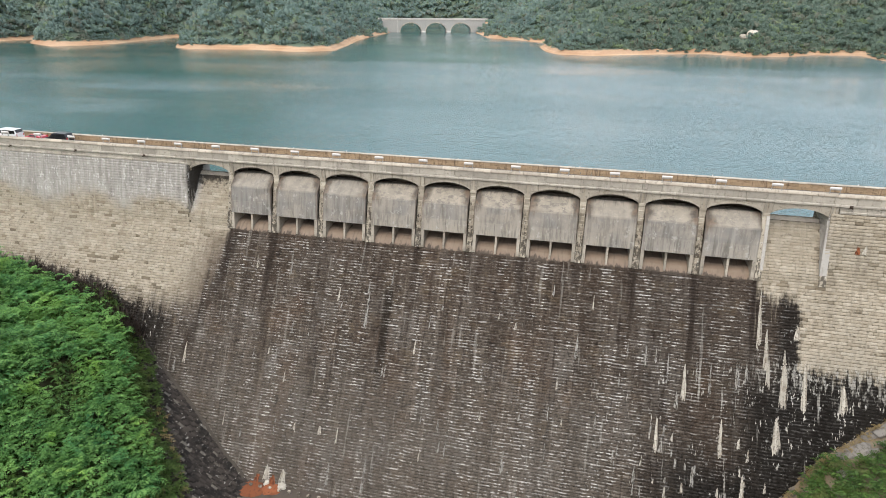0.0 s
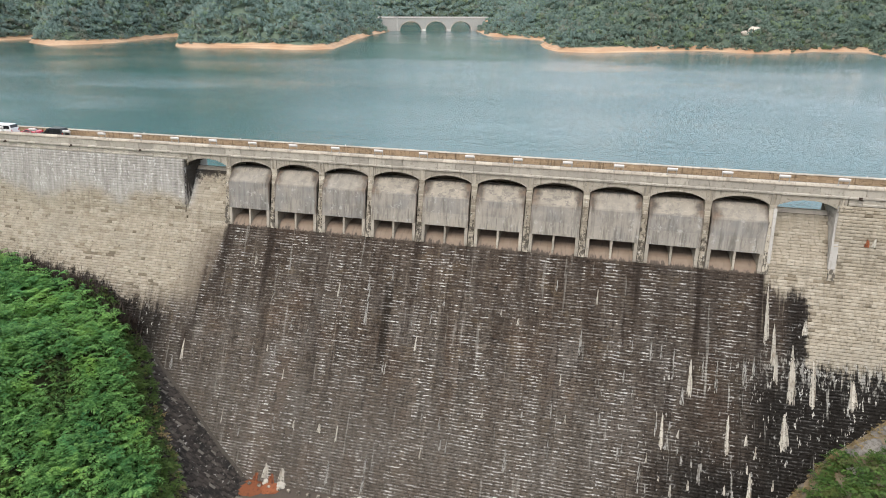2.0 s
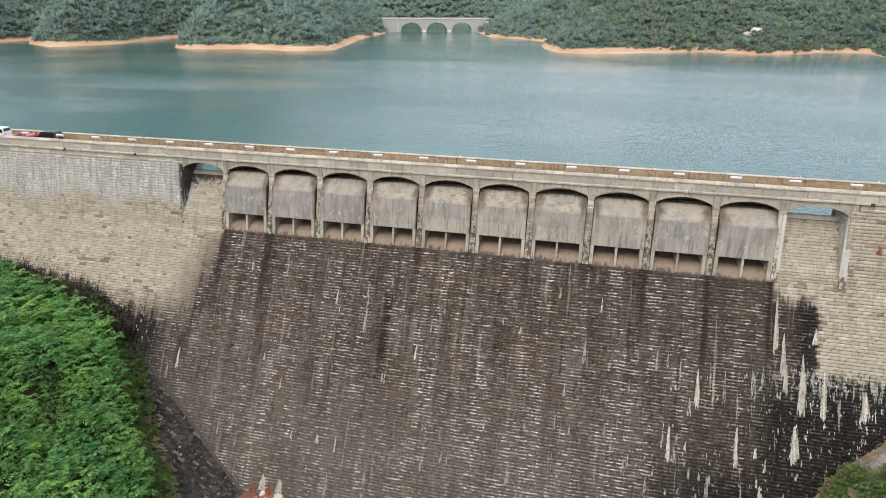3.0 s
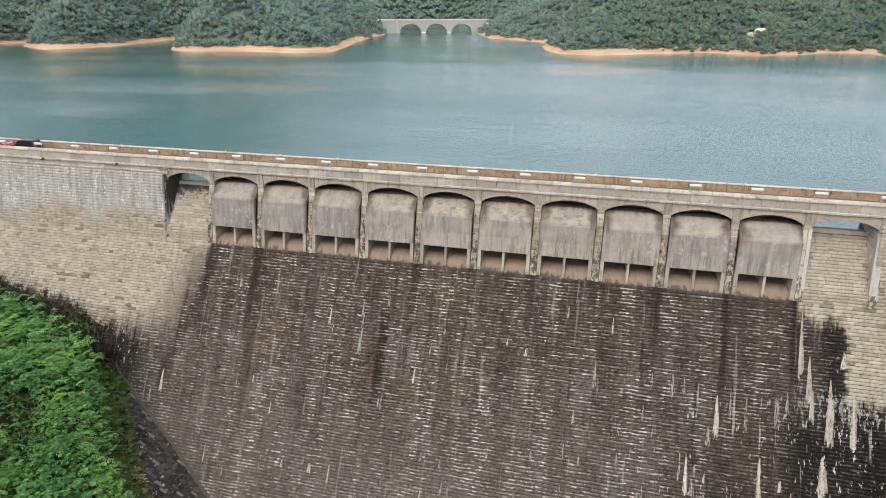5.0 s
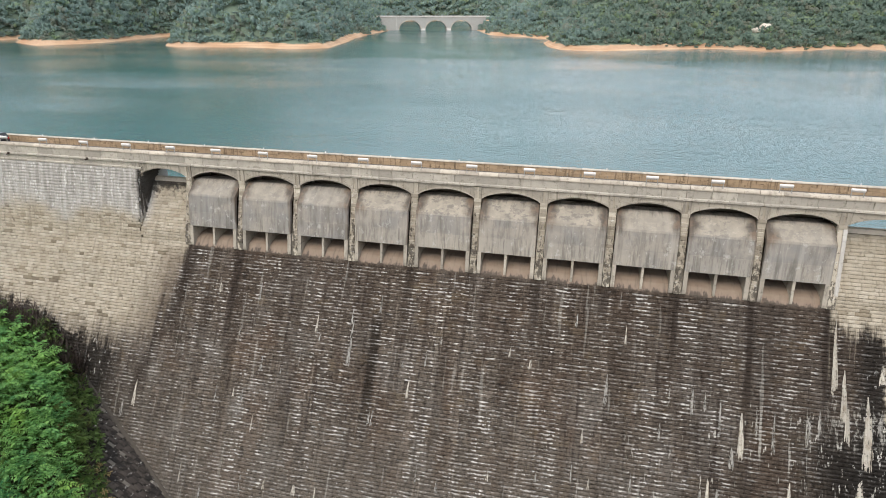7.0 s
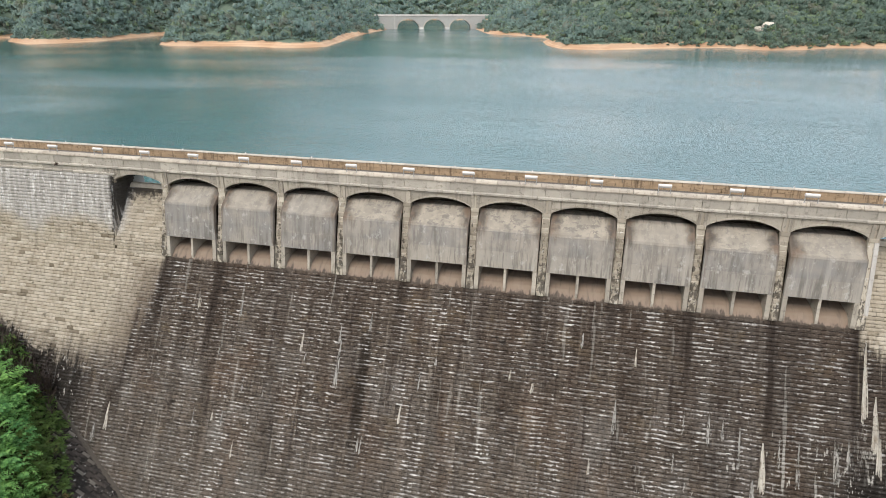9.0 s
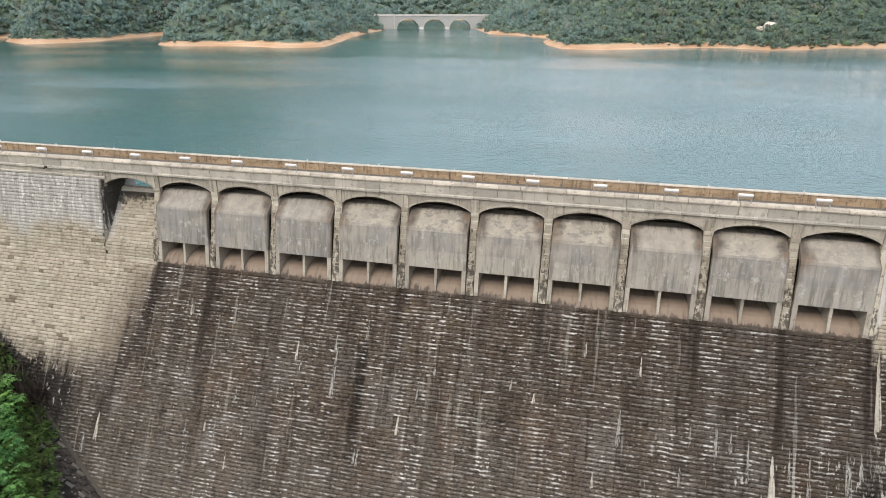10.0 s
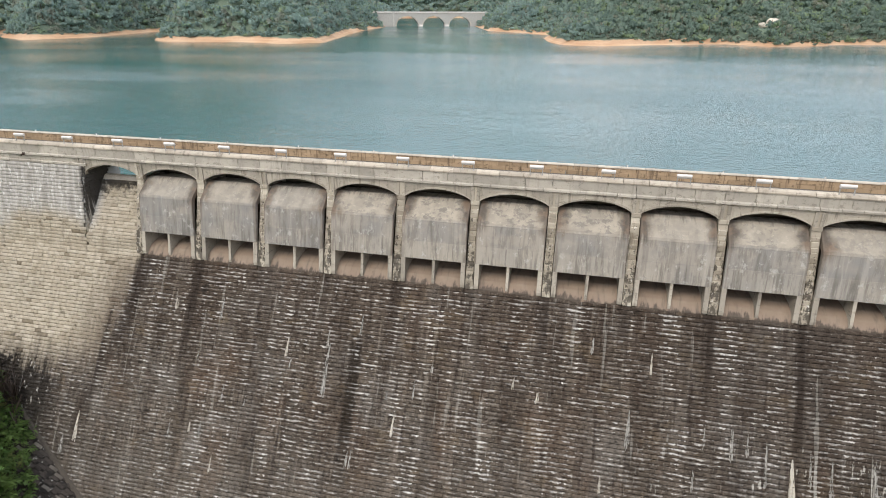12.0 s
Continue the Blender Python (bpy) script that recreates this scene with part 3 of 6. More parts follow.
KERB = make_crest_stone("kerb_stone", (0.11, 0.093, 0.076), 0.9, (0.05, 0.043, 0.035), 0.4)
LINING = make_lining()
SLAB = make_crest_stone("grey_rock", (0.25, 0.23, 0.205), 0.7)
STUCCO = make_crest_stone("grey_stucco", (0.50, 0.475, 0.44), 0.35, (0.22, 0.20, 0.17))

# ---- building helpers ----


def shaped(name, bm, material):
    me = bpy.data.meshes.new(name)
    bm.normal_update()
    bm.to_mesh(me)
    bm.free()
    me.materials.append(material)
    return me


def part(name, bm, material, parent=None, label=""):
    """One mesh object, under a thing or under a part where one is given."""
    ob = new(name, shaped(name, bm, material))
    ob.parent = parent
    return tagged(ob, label)


def thing(name, at, label, category, group="", kind=""):
    ob = new(name)
    ob.location = at
    ob.empty_display_size = 0.5
    return tagged(ob, label, category, group, kind)


def box(bm, x0, x1, y0, y1, z0, z1, bevel=0.0):
    made = bmesh.ops.create_cube(bm, size=1.0)
    bmesh.ops.transform(bm, matrix=Matrix.LocRotScale(((x0 + x1) / 2, (y0 + y1) / 2, (z0 + z1) / 2), None, (x1 - x0, y1 - y0, z1 - z0)), verts=made["verts"])
    if bevel:
        edges = list({e for v in made["verts"] for e in v.link_edges})
        bmesh.ops.bevel(bm, geom=edges, offset=bevel, segments=1, affect="EDGES", profile=0.7)
    return bm


def prism_x(bm, outline, x0, x1):
    """An outline in (y, z), drawn out along x."""
    rings = [[bm.verts.new((x, y, z)) for y, z in outline] for x in (x0, x1)]
    n = len(outline)
    for i in range(n):
        bm.faces.new((rings[0][i], rings[0][(i + 1) % n], rings[1][(i + 1) % n], rings[1][i]))
    bm.faces.new(rings[0][::-1])
    bm.faces.new(rings[1])
    bmesh.ops.recalc_face_normals(bm, faces=bm.faces[:])
    return bm


def prism_y(bm, outline, y0, y1):
    """An outline in (x, z), drawn out along y."""
    rings = [[bm.verts.new((x, y, z)) for x, z in outline] for y in (y0, y1)]
    n = len(outline)
    for i in range(n):
        bm.faces.new((rings[0][i], rings[0][(i + 1) % n], rings[1][(i + 1) % n], rings[1][i]))
    bm.faces.new(rings[0][::-1])
    bm.faces.new(rings[1])
    bmesh.ops.recalc_face_normals(bm, faces=bm.faces[:])
    return bm


def tube(bm, a, b, r, sides=8):
    a, b = Vector(a), Vector(b)
    q = (b - a).to_track_quat("Z", "Y").to_matrix().to_4x4()
    bmesh.ops.create_cone(bm, cap_ends=True, segments=sides, radius1=r, radius2=r, depth=(b - a).length, matrix=Matrix.Translation((a + b) / 2) @ q)
    return bm


def from_arrays(name, verts, quads, material):
    """A mesh from generated arrays of corners and four-cornered faces."""
    me = bpy.data.meshes.new(name)
    me.vertices.add(len(verts))
    me.vertices.foreach_set("co", np.asarray(verts, np.float32).ravel())
    quads = np.asarray(quads, np.int32)
    me.loops.add(quads.size)
    me.loops.foreach_set("vertex_index", quads.ravel())
    me.polygons.add(len(quads))
    me.polygons.foreach_set("loop_start", np.arange(0, quads.size, 4, dtype=np.int32))
    me.update(calc_edges=True)
    me.materials.append(material)
    return me
# ---- plan ----
BAY = 8.3                      # from pier to pier
PIERS = [BAY * k - 41.5 for k in range(-1, 12)]
X_LEFT, X_RIGHT = PIERS[0], PIERS[-1]
END_L, END_R = -150.0, 130.0   # ends of the dam in the hillsides
KNEE_Y, KNEE_Z = -2.42, -11.0  # where the steep upper wall meets the long slope
SLOPE = 0.62                   # the long slope: metres out for each metre down
TOE_Z = -45.0
WATER_Z = -5.93
ROAD_Z = 0.7


def face_y(z):
    """The downstream face of the plain walls."""
    return z * KNEE_Y / KNEE_Z if z > KNEE_Z else KNEE_Y + SLOPE * (z - KNEE_Z)


def ogee_y(z):
    """The overflow slope, which runs on up behind the piers."""
    return KNEE_Y + SLOPE * (z - KNEE_Z)


CREST_Z = -2.7
OPEN_Z = -9.4                  # where the open bays come flush with the walls beside them


def open_y(z):
    """The face of the two open bays: leaning back to the crest, flush with the walls below."""
    return face_y(z) if z < OPEN_Z else face_y(OPEN_Z) + 0.70 * (z - OPEN_Z)


CREST_Y = open_y(CREST_Z)

# ---- dam body ----
BACK = 5.6


def wall_body(name, x0, x1, label):
    bm = bmesh.new()
    low = TOE_Z - 6
    prism_x(bm, [(0.22, -0.02), (face_y(KNEE_Z) + 0.12, KNEE_Z), (face_y(low) + 0.12, low), (BACK, low), (BACK, -0.02)], x0, x1)
    return tagged(part(name, bm, MORTAR), label, "dam wall", kind="structure")


wall_left = wall_body("wall_left", END_L, X_LEFT + 0.3, "tan granite dam wall, whitewashed grey under the crest")
wall_right = wall_body("wall_right", X_RIGHT - 0.3, END_R, "tan granite dam wall, black with growth at its foot")
low = TOE_Z - 6
spillway = thing("spillway_slope", (0, 0, 0), "stepped granite spillway face, stained brown-black with lime streaks", "spillway", kind="structure")
open_bay = [(CREST_Y + 1.6, CREST_Z - 0.35), (CREST_Y + 0.6, CREST_Z - 0.02), (CREST_Y + 0.25, CREST_Z - 0.12), (open_y(CREST_Z - 0.6) + 0.12, CREST_Z - 0.6), (open_y(OPEN_Z) + 0.12, OPEN_Z), (KNEE_Y + 0.12, KNEE_Z), (ogee_y(low) + 0.12, low), (BACK, low), (BACK, CREST_Z - 1.6)]
hood_bay = [(KNEE_Y + 0.05, KNEE_Z - 0.02), (ogee_y(low) + 0.12, low), (BACK, low), (BACK, -1.5), (4.4, -1.5), (4.4, -13.5), (-0.8, -13.5), (-1.15, -10.1)]
for x0, x1, outline in ((X_LEFT + 0.3, PIERS[1], open_bay), (PIERS[1], PIERS[-2], hood_bay), (PIERS[-2], X_RIGHT - 0.3, open_bay)):
    bm = bmesh.new()
    prism_x(bm, outline, x0, x1)
    part("core", bm, MORTAR, spillway)
for x0, x1 in ((X_LEFT + 0.3, PIERS[1] - 0.35), (PIERS[-2] + 0.35, X_RIGHT - 0.3)):
    bm = bmesh.new()
    prism_x(bm, [(CREST_Y + 2.2, CREST_Z - 0.5), (CREST_Y + 0.55, CREST_Z + 0.02), (CREST_Y + 0.1, CREST_Z - 0.06), (CREST_Y - 0.25, CREST_Z - 0.5), (CREST_Y + 0.3, CREST_Z - 0.7)], x0, x1)
    tagged(part("trim_spillway_sill", bm, PALE), "pale rounded stone sill along the spillway crest", "sill", kind="structure")

# road deck over the arches
bm = bmesh.new()
box(bm, END_L, END_R, 0.30, 5.2, -0.42, ROAD_Z - 0.06)
tagged(part("road_deck", bm, SPANDREL), "concrete road deck on the dam crest", "deck", kind="structure")
bm = bmesh.new()
box(bm, END_L, END_R, 0.70, 4.9, ROAD_Z - 0.05, ROAD_Z)
tagged(part("road", bm, ASPHALT), "narrow grey asphalt road between stone parapets", "road", kind="structure")

# reservoir side of the arches: a plain wall with the same openings closed low
bm = bmesh.new()
prism_x(bm, [(4.6, -0.42), (4.6, -1.5), (5.6, -1.5), (5.6, -0.42)], X_LEFT, X_RIGHT)
tagged(part("beam_upstream", bm, SPANDREL), "grey stone beam under the upstream parapet", "beam", kind="structure")


# ---- piers, arches, siphon hoods ----
def pier(x, first):
    p = thing("spillway_pier", (x, 0, 0), "weathered concrete spillway pier with a two-ribbed capital", "pier", "piers of the spillway")
    bm = bmesh.new()
    # shaft: follows the batter and dies into the slope
    prism_x(bm, [(-0.12, -1.95), (KNEE_Y * 0.9 - 0.30, -9.8), (KNEE_Y - 0.26, KNEE_Z + 0.15), (KNEE_Y + 0.4, KNEE_Z - 0.05), (CREST_Y + 1.2, CREST_Z), (5.1, -2.0), (5.1, -1.95)], -0.44, 0.44)
    if first:
        bm.free()
    else:
        part("shaft", bm, PIER, p)
    bm = bmesh.new()
    box(bm, -0.47, 0.47, -0.26, 0.3, -2.0, -1.55, 0.04)
    part("capital", bm, PIER, p)
    for side in (-1, 1):
        bm = bmesh.new()
        box(bm, side * 0.30 - 0.17, side * 0.30 + 0.17, -0.20, 0.3, -1.56, -0.02, 0.025)
        part("rib", bm, SPANDREL, p)
    bm = bmesh.new()
    box(bm, -0.14, 0.14, -0.10, 0.3, -1.56, -0.02)
    part("web", bm, PIER, p)
    if x in (X_RIGHT, PIERS[-2]):
        # pale rendered pilaster down the face beside the open bay
        bm = bmesh.new()
        cx = -0.12 if x == X_RIGHT else 0.32
        wide = 0.46 if x == X_RIGHT else 0.22
        prism_x(bm, [(-0.30, -1.98), (face_y(-9.3) - 0.30, -9.3), (face_y(-9.3) - 0.24, -9.42), (face_y(-9.3) + 0.3, -9.42), (0.4, -1.98)], cx - wide, cx + wide)
        bmesh.ops.bevel(bm, geom=bm.edges[:], offset=0.03, segments=1, affect="EDGES")
        part("pilaster", bm, STUCCO, p)
    # squared blocks up the front of the shaft, the lower ones loose and proud
    rng = random.Random(int(x * 10))
    z = -9.9
    while z < -2.6 and not first and x < PIERS[-2]:
        h = rng.uniform(0.42, 0.6)
        y = -0.12 + 0.30 * (z + 1.95) + (0.0 if z < -7.4 else 0.05)
        bm = bmesh.new()
        box(bm, -0.36 + rng.uniform(-0.04, 0.04), 0.36 + rng.uniform(-0.04, 0.04), y - 0.08 + rng.uniform(-0.04, 0.04), y + 0.4, z, min(z + h, -2.02) - (0.07 if z < -7.4 else 0.03), 0.03)
        part("block", bm, PIER, p)
        z += h
    return p


for x in PIERS:
    pier(x, x == PIERS[0])


def arch(x0, x1):
    """The segmental arch with its spandrel, between two piers."""
    a = thing("spillway_arch", ((x0 + x1) / 2, 0, 0), "pale concrete segmental arch carrying the road over a bay", "arch", "arches of the spillway")
    half = (x1 - x0) / 2 - 0.40
    n = 20
    arc = [(-half + 2 * half * i / n, -1.62 + 1.06 * (1 - ((2 * i / n - 1) ** 2)) ** 0.8) for i in range(n + 1)]
    bm = bmesh.new()
    prism_y(bm, [(-half, -0.02)] + arc + [(half, -0.02)], -0.04, 0.55)
    part("spandrel", bm, SPANDREL, a)
    bm = bmesh.new()
    prism_y(bm, [(x, z + 0.16) for x, z in arc] + [(x, z - 0.02) for x, z in arc[::-1]], -0.10, 0.5)
    part("arch_ring", bm, SPANDREL, a)
    bm = bmesh.new()
    prism_y(bm, [(x, z + 0.45) for x, z in arc] + [(x, z + 0.02) for x, z in arc[::-1]], 0.5, 5.2)
    part("vault", bm, PIER, a)
    return a


for x0, x1 in zip(PIERS, PIERS[1:]):
    arch(x0, x1)


def hood(x):
    """A siphon hood: a leaning concrete box on legs over two outlets."""
    h = thing("siphon_hood", (x, KNEE_Y, KNEE_Z), "grey streaked concrete siphon hood over two dark outlets", "siphon hood", "siphon hoods of the spillway")
    rng = random.Random(int(x * 7) + 3)
    oy, oz = -KNEE_Y, -KNEE_Z
    w = BAY / 2 - 0.52
    lip_y, lip_z, knee_y, knee_z, top_y, top_z = -2.36, -7.95, -1.62, -3.72, 0.75, -1.78

    def at(pts):
        return [(y + oy, z + oz) for y, z in pts]

    bm = bmesh.new()
    prism_x(bm, at([(lip_y, lip_z), (-2.0, -5.9), (knee_y, knee_z), (knee_y + 0.12, knee_z + 0.25), (top_y - 0.35, top_z - 0.18), (top_y, top_z), (top_y + 2.2, top_z - 0.2),
                    (top_y + 2.2, top_z - 0.7), (top_y + 0.3, top_z - 0.75), (knee_y + 0.6, knee_z), (lip_y + 0.45, lip_z)]), -w, w)
    edges = [e for e in bm.edges if abs(e.verts[0].co.x - e.verts[1].co.x) < 0.01 and max(v.co.y - oy for v in e.verts) < top_y + 0.1]
    bmesh.ops.bevel(bm, geom=edges, offset=0.09, segments=2, affect="EDGES", profile=0.6)
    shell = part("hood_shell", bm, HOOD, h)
    # cast joints: thin proud lips across the face
    for z in (knee_z - 0.02, -5.95):
        y = lip_y + (z - lip_z) / (knee_z - lip_z) * (knee_y - lip_y)
        bm = bmesh.new()
        box(bm, -w + 0.02, w - 0.02, y + oy - 0.014, y + oy + 0.1, z + oz - 0.03, z + oz + 0.02, 0.008)
        part("cast_joint", bm, HOOD, shell)
    foot = -10.75
    for sx, wide in ((-w + 0.24, 0.24), (w - 0.24, 0.24), (rng.uniform(-0.06, 0.06), 0.15)):
        front = -2.30 if wide > 0.2 else -2.12
        bm = bmesh.new()
        prism_x(bm, at([(front, lip_z + 0.02), (front - 0.2, -9.2), (front - 0.46, foot + 0.35), (front - 0.42, foot), (-1.2, foot + 0.2), (2.6, -9.8), (2.6, lip_z + 0.02)]), sx - wide, sx + wide)
        part("jamb" if wide > 0.2 else "mullion", bm, SPANDREL, h)
    bm = bmesh.new()
    prism_x(bm, at([(KNEE_Y - 0.16, KNEE_Z - 0.02), (KNEE_Y - 0.13, KNEE_Z + 0.18), (-1.85, -10.05), (-1.4, -9.85), (-0.6, -9.6), (0.8, -9.5), (1.9, -9.3), (2.5, -8.9), (2.6, -8.2), (2.9, -8.2), (2.9, -9.9), (-1.1, -10.3), (KNEE_Y + 0.1, KNEE_Z - 0.1)]), -w, w)
    part("outlet_floor", bm, SILL, h, "reddish rendered outlet floor")
    bm = bmesh.new()
    prism_x(bm, at([(-1.95, lip_z + 0.05), (-0.9, -8.25), (0.9, -9.0), (2.7, -9.2), (2.7, -8.1), (-1.95, lip_z + 0.4)]), -w + 0.02, w - 0.02)
    part("throat", bm, MORTAR, h)
    return h


for k in range(1, 11):
    hood((PIERS[k] + PIERS[k + 1]) / 2)

# ---- crest: string course, parapets, coping ----


def course(name, x0, x1, step, outline, material, label, category, stone, jitter=0.015, seed=1, gap=0.045):
    """A run of dressed stones: one core, and a loose stone for each length."""
    rng = random.Random(seed)
    core = thing(name, (0, 0, 0), label, category, kind="structure")
    meshes = []
    for k in range(4):
        bm = bmesh.new()
        prism_x(bm, [(y + rng.uniform(-jitter, jitter), z + rng.uniform(-jitter, jitter) * 0.6) for y, z in outline], gap / 2, step - gap / 2)
        meshes.append(shaped(stone, bm, material))
    x = x0
    while x < x1:
        ob = new(stone, rng.choice(meshes))
        ob.location = (x, rng.uniform(-jitter, jitter), 0)
        ob.parent = core
        x += step
    return core


VIEW_L, VIEW_R = -122.0, 92.0
course("trim_string_course", VIEW_L, VIEW_R, 1.845, [(-0.16, 0.0), (-0.30, 0.10), (-0.30, 0.30), (-0.14, 0.38), (0.3, 0.38), (0.3, 0.0)], PARAPET, "moulded granite string course under the parapet", "string course", "moulding_stone", seed=2)
course("parapet_downstream", VIEW_L, VIEW_R, 2.766, [(-0.06, 0.38), (-0.06, 1.36), (0.62, 1.36), (0.62, 0.38)], PARAPET, "pale granite parapet of dressed panels along the road", "parapet", "panel_stone", seed=3)
course("coping_downstream", VIEW_L, VIEW_R, 2.49, [(-0.16, 1.36), (-0.18, 1.50), (-0.06, 1.68), (0.16, 1.78), (0.48, 1.78), (0.68, 1.70), (0.76, 1.54), (0.74, 1.36)], COPING, "rounded cream coping stones on the parapet", "coping", "coping_stone", seed=4)
course("parapet_upstream", VIEW_L, VIEW_R, 1.66, [(4.92, ROAD_Z - 0.1), (4.92, 1.12), (5.5, 1.12), (5.5, ROAD_Z - 0.1)], BROWN, "brown-stained granite parapet on the reservoir side", "parapet", "panel_stone", seed=5)
course("parapet_upstream_top", VIEW_L - 0.9, VIEW_R, 1.66, [(4.94, 1.14), (4.94, 1.62), (5.5, 1.62), (5.5, 1.14)], BROWN, "upper course of the brown granite reservoir parapet", "parapet", "panel_stone", seed=15)
course("coping_upstream", VIEW_L, VIEW_R, 2.49, [(4.86, 1.64), (4.87, 1.71), (5.0, 1.76), (5.45, 1.76), (5.58, 1.70), (5.58, 1.64)], COPING, "thin pale coping on the reservoir parapet", "coping", "coping_stone", seed=6)
for nm, a, b in (("left", VIEW_L, X_LEFT - 0.6), ("right", X_RIGHT + 0.6, VIEW_R)):
    course("trim_lower_string_" + nm, a, b, 1.66, [(0.1, -0.92), (-0.24, -0.86), (-0.26, -0.62), (-0.12, -0.55), (0.1, -0.55)], PARAPET, "stained second string course under the crest", "string course", "moulding_stone", seed=7)
    course("trim_frieze_" + nm, a, b, 1.66, [(0.1, -0.55), (-0.08, -0.55), (-0.08, 0.0), (0.1, 0.0)], PARAPET, "recessed granite frieze between two string courses", "frieze", "panel_stone", seed=8)


def parapet_lamp(x):
    t = thing("parapet_lamp", (x, 0.1, 1.66), "white tubular lamp on two grey posts over the coping", "lamp", "lamps along the parapet")
    bm = bmesh.new()
    tube(bm, (-0.70, 0, 0.86), (0.70, 0, 0.86), 0.185, 14)
    bmesh.ops.bevel(bm, geom=[e for e in bm.edges if abs(e.verts[0].co.x - e.verts[1].co.x) < 0.01], offset=0.05, segments=2, affect="EDGES", profile=0.6)
    part("housing", bm, ENAMEL, t)
    bm = bmesh.new()
    box(bm, -0.66, 0.66, -0.12, 0.12, 0.64, 0.70, 0.01)
    part("diffuser", bm, STEEL, t)
    for sx in (-0.62, 0.62):
        bm = bmesh.new()
        box(bm, sx - 0.045, sx + 0.045, -0.05, 0.05, -0.05, 0.72, 0.01)
        post = part("post", bm, STEEL, t)
        bm = bmesh.new()
        box(bm, sx - 0.11, sx + 0.11, -0.12, 0.12, -0.04, 0.09, 0.015)
        part("foot_plate", bm, STEEL, post)
    return t


def marker_post(x):
    t = thing("marker_post", (x, 5.25, 1.75), "short white reflector post on the reservoir coping", "marker post", "marker posts along the coping")
    bm = bmesh.new()
    box(bm, -0.05, 0.05, -0.05, 0.05, -0.02, 0.20, 0.012)
    part("post", bm, ENAMEL, t)
    bm = bmesh.new()
    box(bm, -0.07, 0.07, -0.07, 0.07, 0.20, 0.24, 0.01)
    part("cap", bm, STEEL, t)
    return t


first_post = marker_post(-3.6)
for n in range(-9, 7):
    if n:
        copy_thing(first_post, pose(-3.6 + 9.6 * n, 5.25, 1.75))


def drain_spout(x):
    t = thing("drain_spout", (x, -0.28, 0.16), "rust-dark iron drain spout through the string course", "drain spout", "drain spouts of the crest")
    bm = bmesh.new()
    tube(bm, (0, 0.2, 0.04), (0, -0.42, -0.06), 0.10, 10)
    part("pipe", bm, RUST_IRON, t)
    bm = bmesh.new()
    box(bm, -0.22, 0.22, -0.05, 0.05, -0.14, 0.2, 0.02)
    part("flange", bm, RUST_IRON, t)
    return t


RUST_IRON = make_plain("rusted_iron", (0.045, 0.03, 0.022), 0.9, 0.4, 6.0)
for x in (-100.0, -86.0, -71.9, -57.9, 51.6, 66.0):
    drain_spout(x)

lamp = parapet_lamp(-0.9)
for n in range(-15, 12):
    if n:
        copy_thing(lamp, pose(-0.9 + 7.17 * n, 0.1, 1.66))
# ---- ground, banks and lake ----
SHORE = [(-900, 420), (-640, 330), (-520, 300), (-455, 300), (-436, 312), (-431, 338), (-395, 300), (-351, 275), (-338, 300), (-334, 316), (-342, 362), (-348, 409), (-326, 392), (-306, 354),
         (-270, 300), (-253, 289), (-230, 295), (-208, 299), (-172, 291), (-154, 309), (-166, 366), (-181, 424), (-193, 500), (-198, 562), (-206, 595), (-214, 640), (-250, 760), (-330, 900), (-250, 1060), (-120, 900), (-95, 740),
         (-104, 640), (-112, 622), (-99, 578), (-81, 514), (-62, 497), (-47, 488), (-37, 474), (-23, 454), (-11, 448), (-22, 405), (-15, 361), (-5, 333), (19, 327), (57, 355), (96, 374), (120, 355),
         (148, 369), (168, 390), (199, 395), (197, 351), (240, 335), (300, 335), (420, 300), (560, 330), (560, -60), (-900, -60)]


def shore_distance(px, py):
    """Metres from the shore line: below nought in the lake."""
    best = np.full(px.shape, 1e9)
    inside = np.zeros(px.shape, bool)
    pts = np.array(SHORE, float)
    for (ax, ay), (bx, by) in zip(pts, np.roll(pts, -1, 0)):
        dx, dy = bx - ax, by - ay
        s = np.clip(((px - ax) * dx + (py - ay) * dy) / (dx * dx + dy * dy), 0, 1)
        best = np.minimum(best, np.hypot(px - ax - s * dx, py - ay - s * dy))
        if dy:
            cross = ((ay > py) != (by > py)) & (px < dx * (py - ay) / dy + ax)
            inside ^= cross
    return np.where(inside, -best, best)


def waves(px, py, k, seed):
    rng = np.random.RandomState(seed)
    out = np.zeros(px.shape)
    for i in range(5):
        a, f = rng.uniform(0, 6.28), k * 1.7 ** i
        out += np.sin((px * math.cos(a) + py * math.sin(a)) * f + rng.uniform(0, 6.28)) / 1.6 ** i
    return out


BANK_X = [-150, -105, -86, -70, -62, -55, -53, -48, -42, -35.5, -30.7, 30, 38, 44.7, 52, 58, 70, 100, 130]
BANK_Z = [-4, -15.5, -21.2, -23.2, -24.4, -27.7, -29.6, -33, -37, -41.9, -45, -45, -41, -36.2, -29.8, -24.6, -16.0, -4, 4]


def vine_edge(py):
    """How far to the right the vines reach, at each distance from the dam."""
    return np.interp(-np.asarray(py), [5, 10, 14, 19, 25, 28, 32, 45, 80], [-66, -57, -53.2, -49.2, -43.4, -39.6, -35.2, -33, -32])


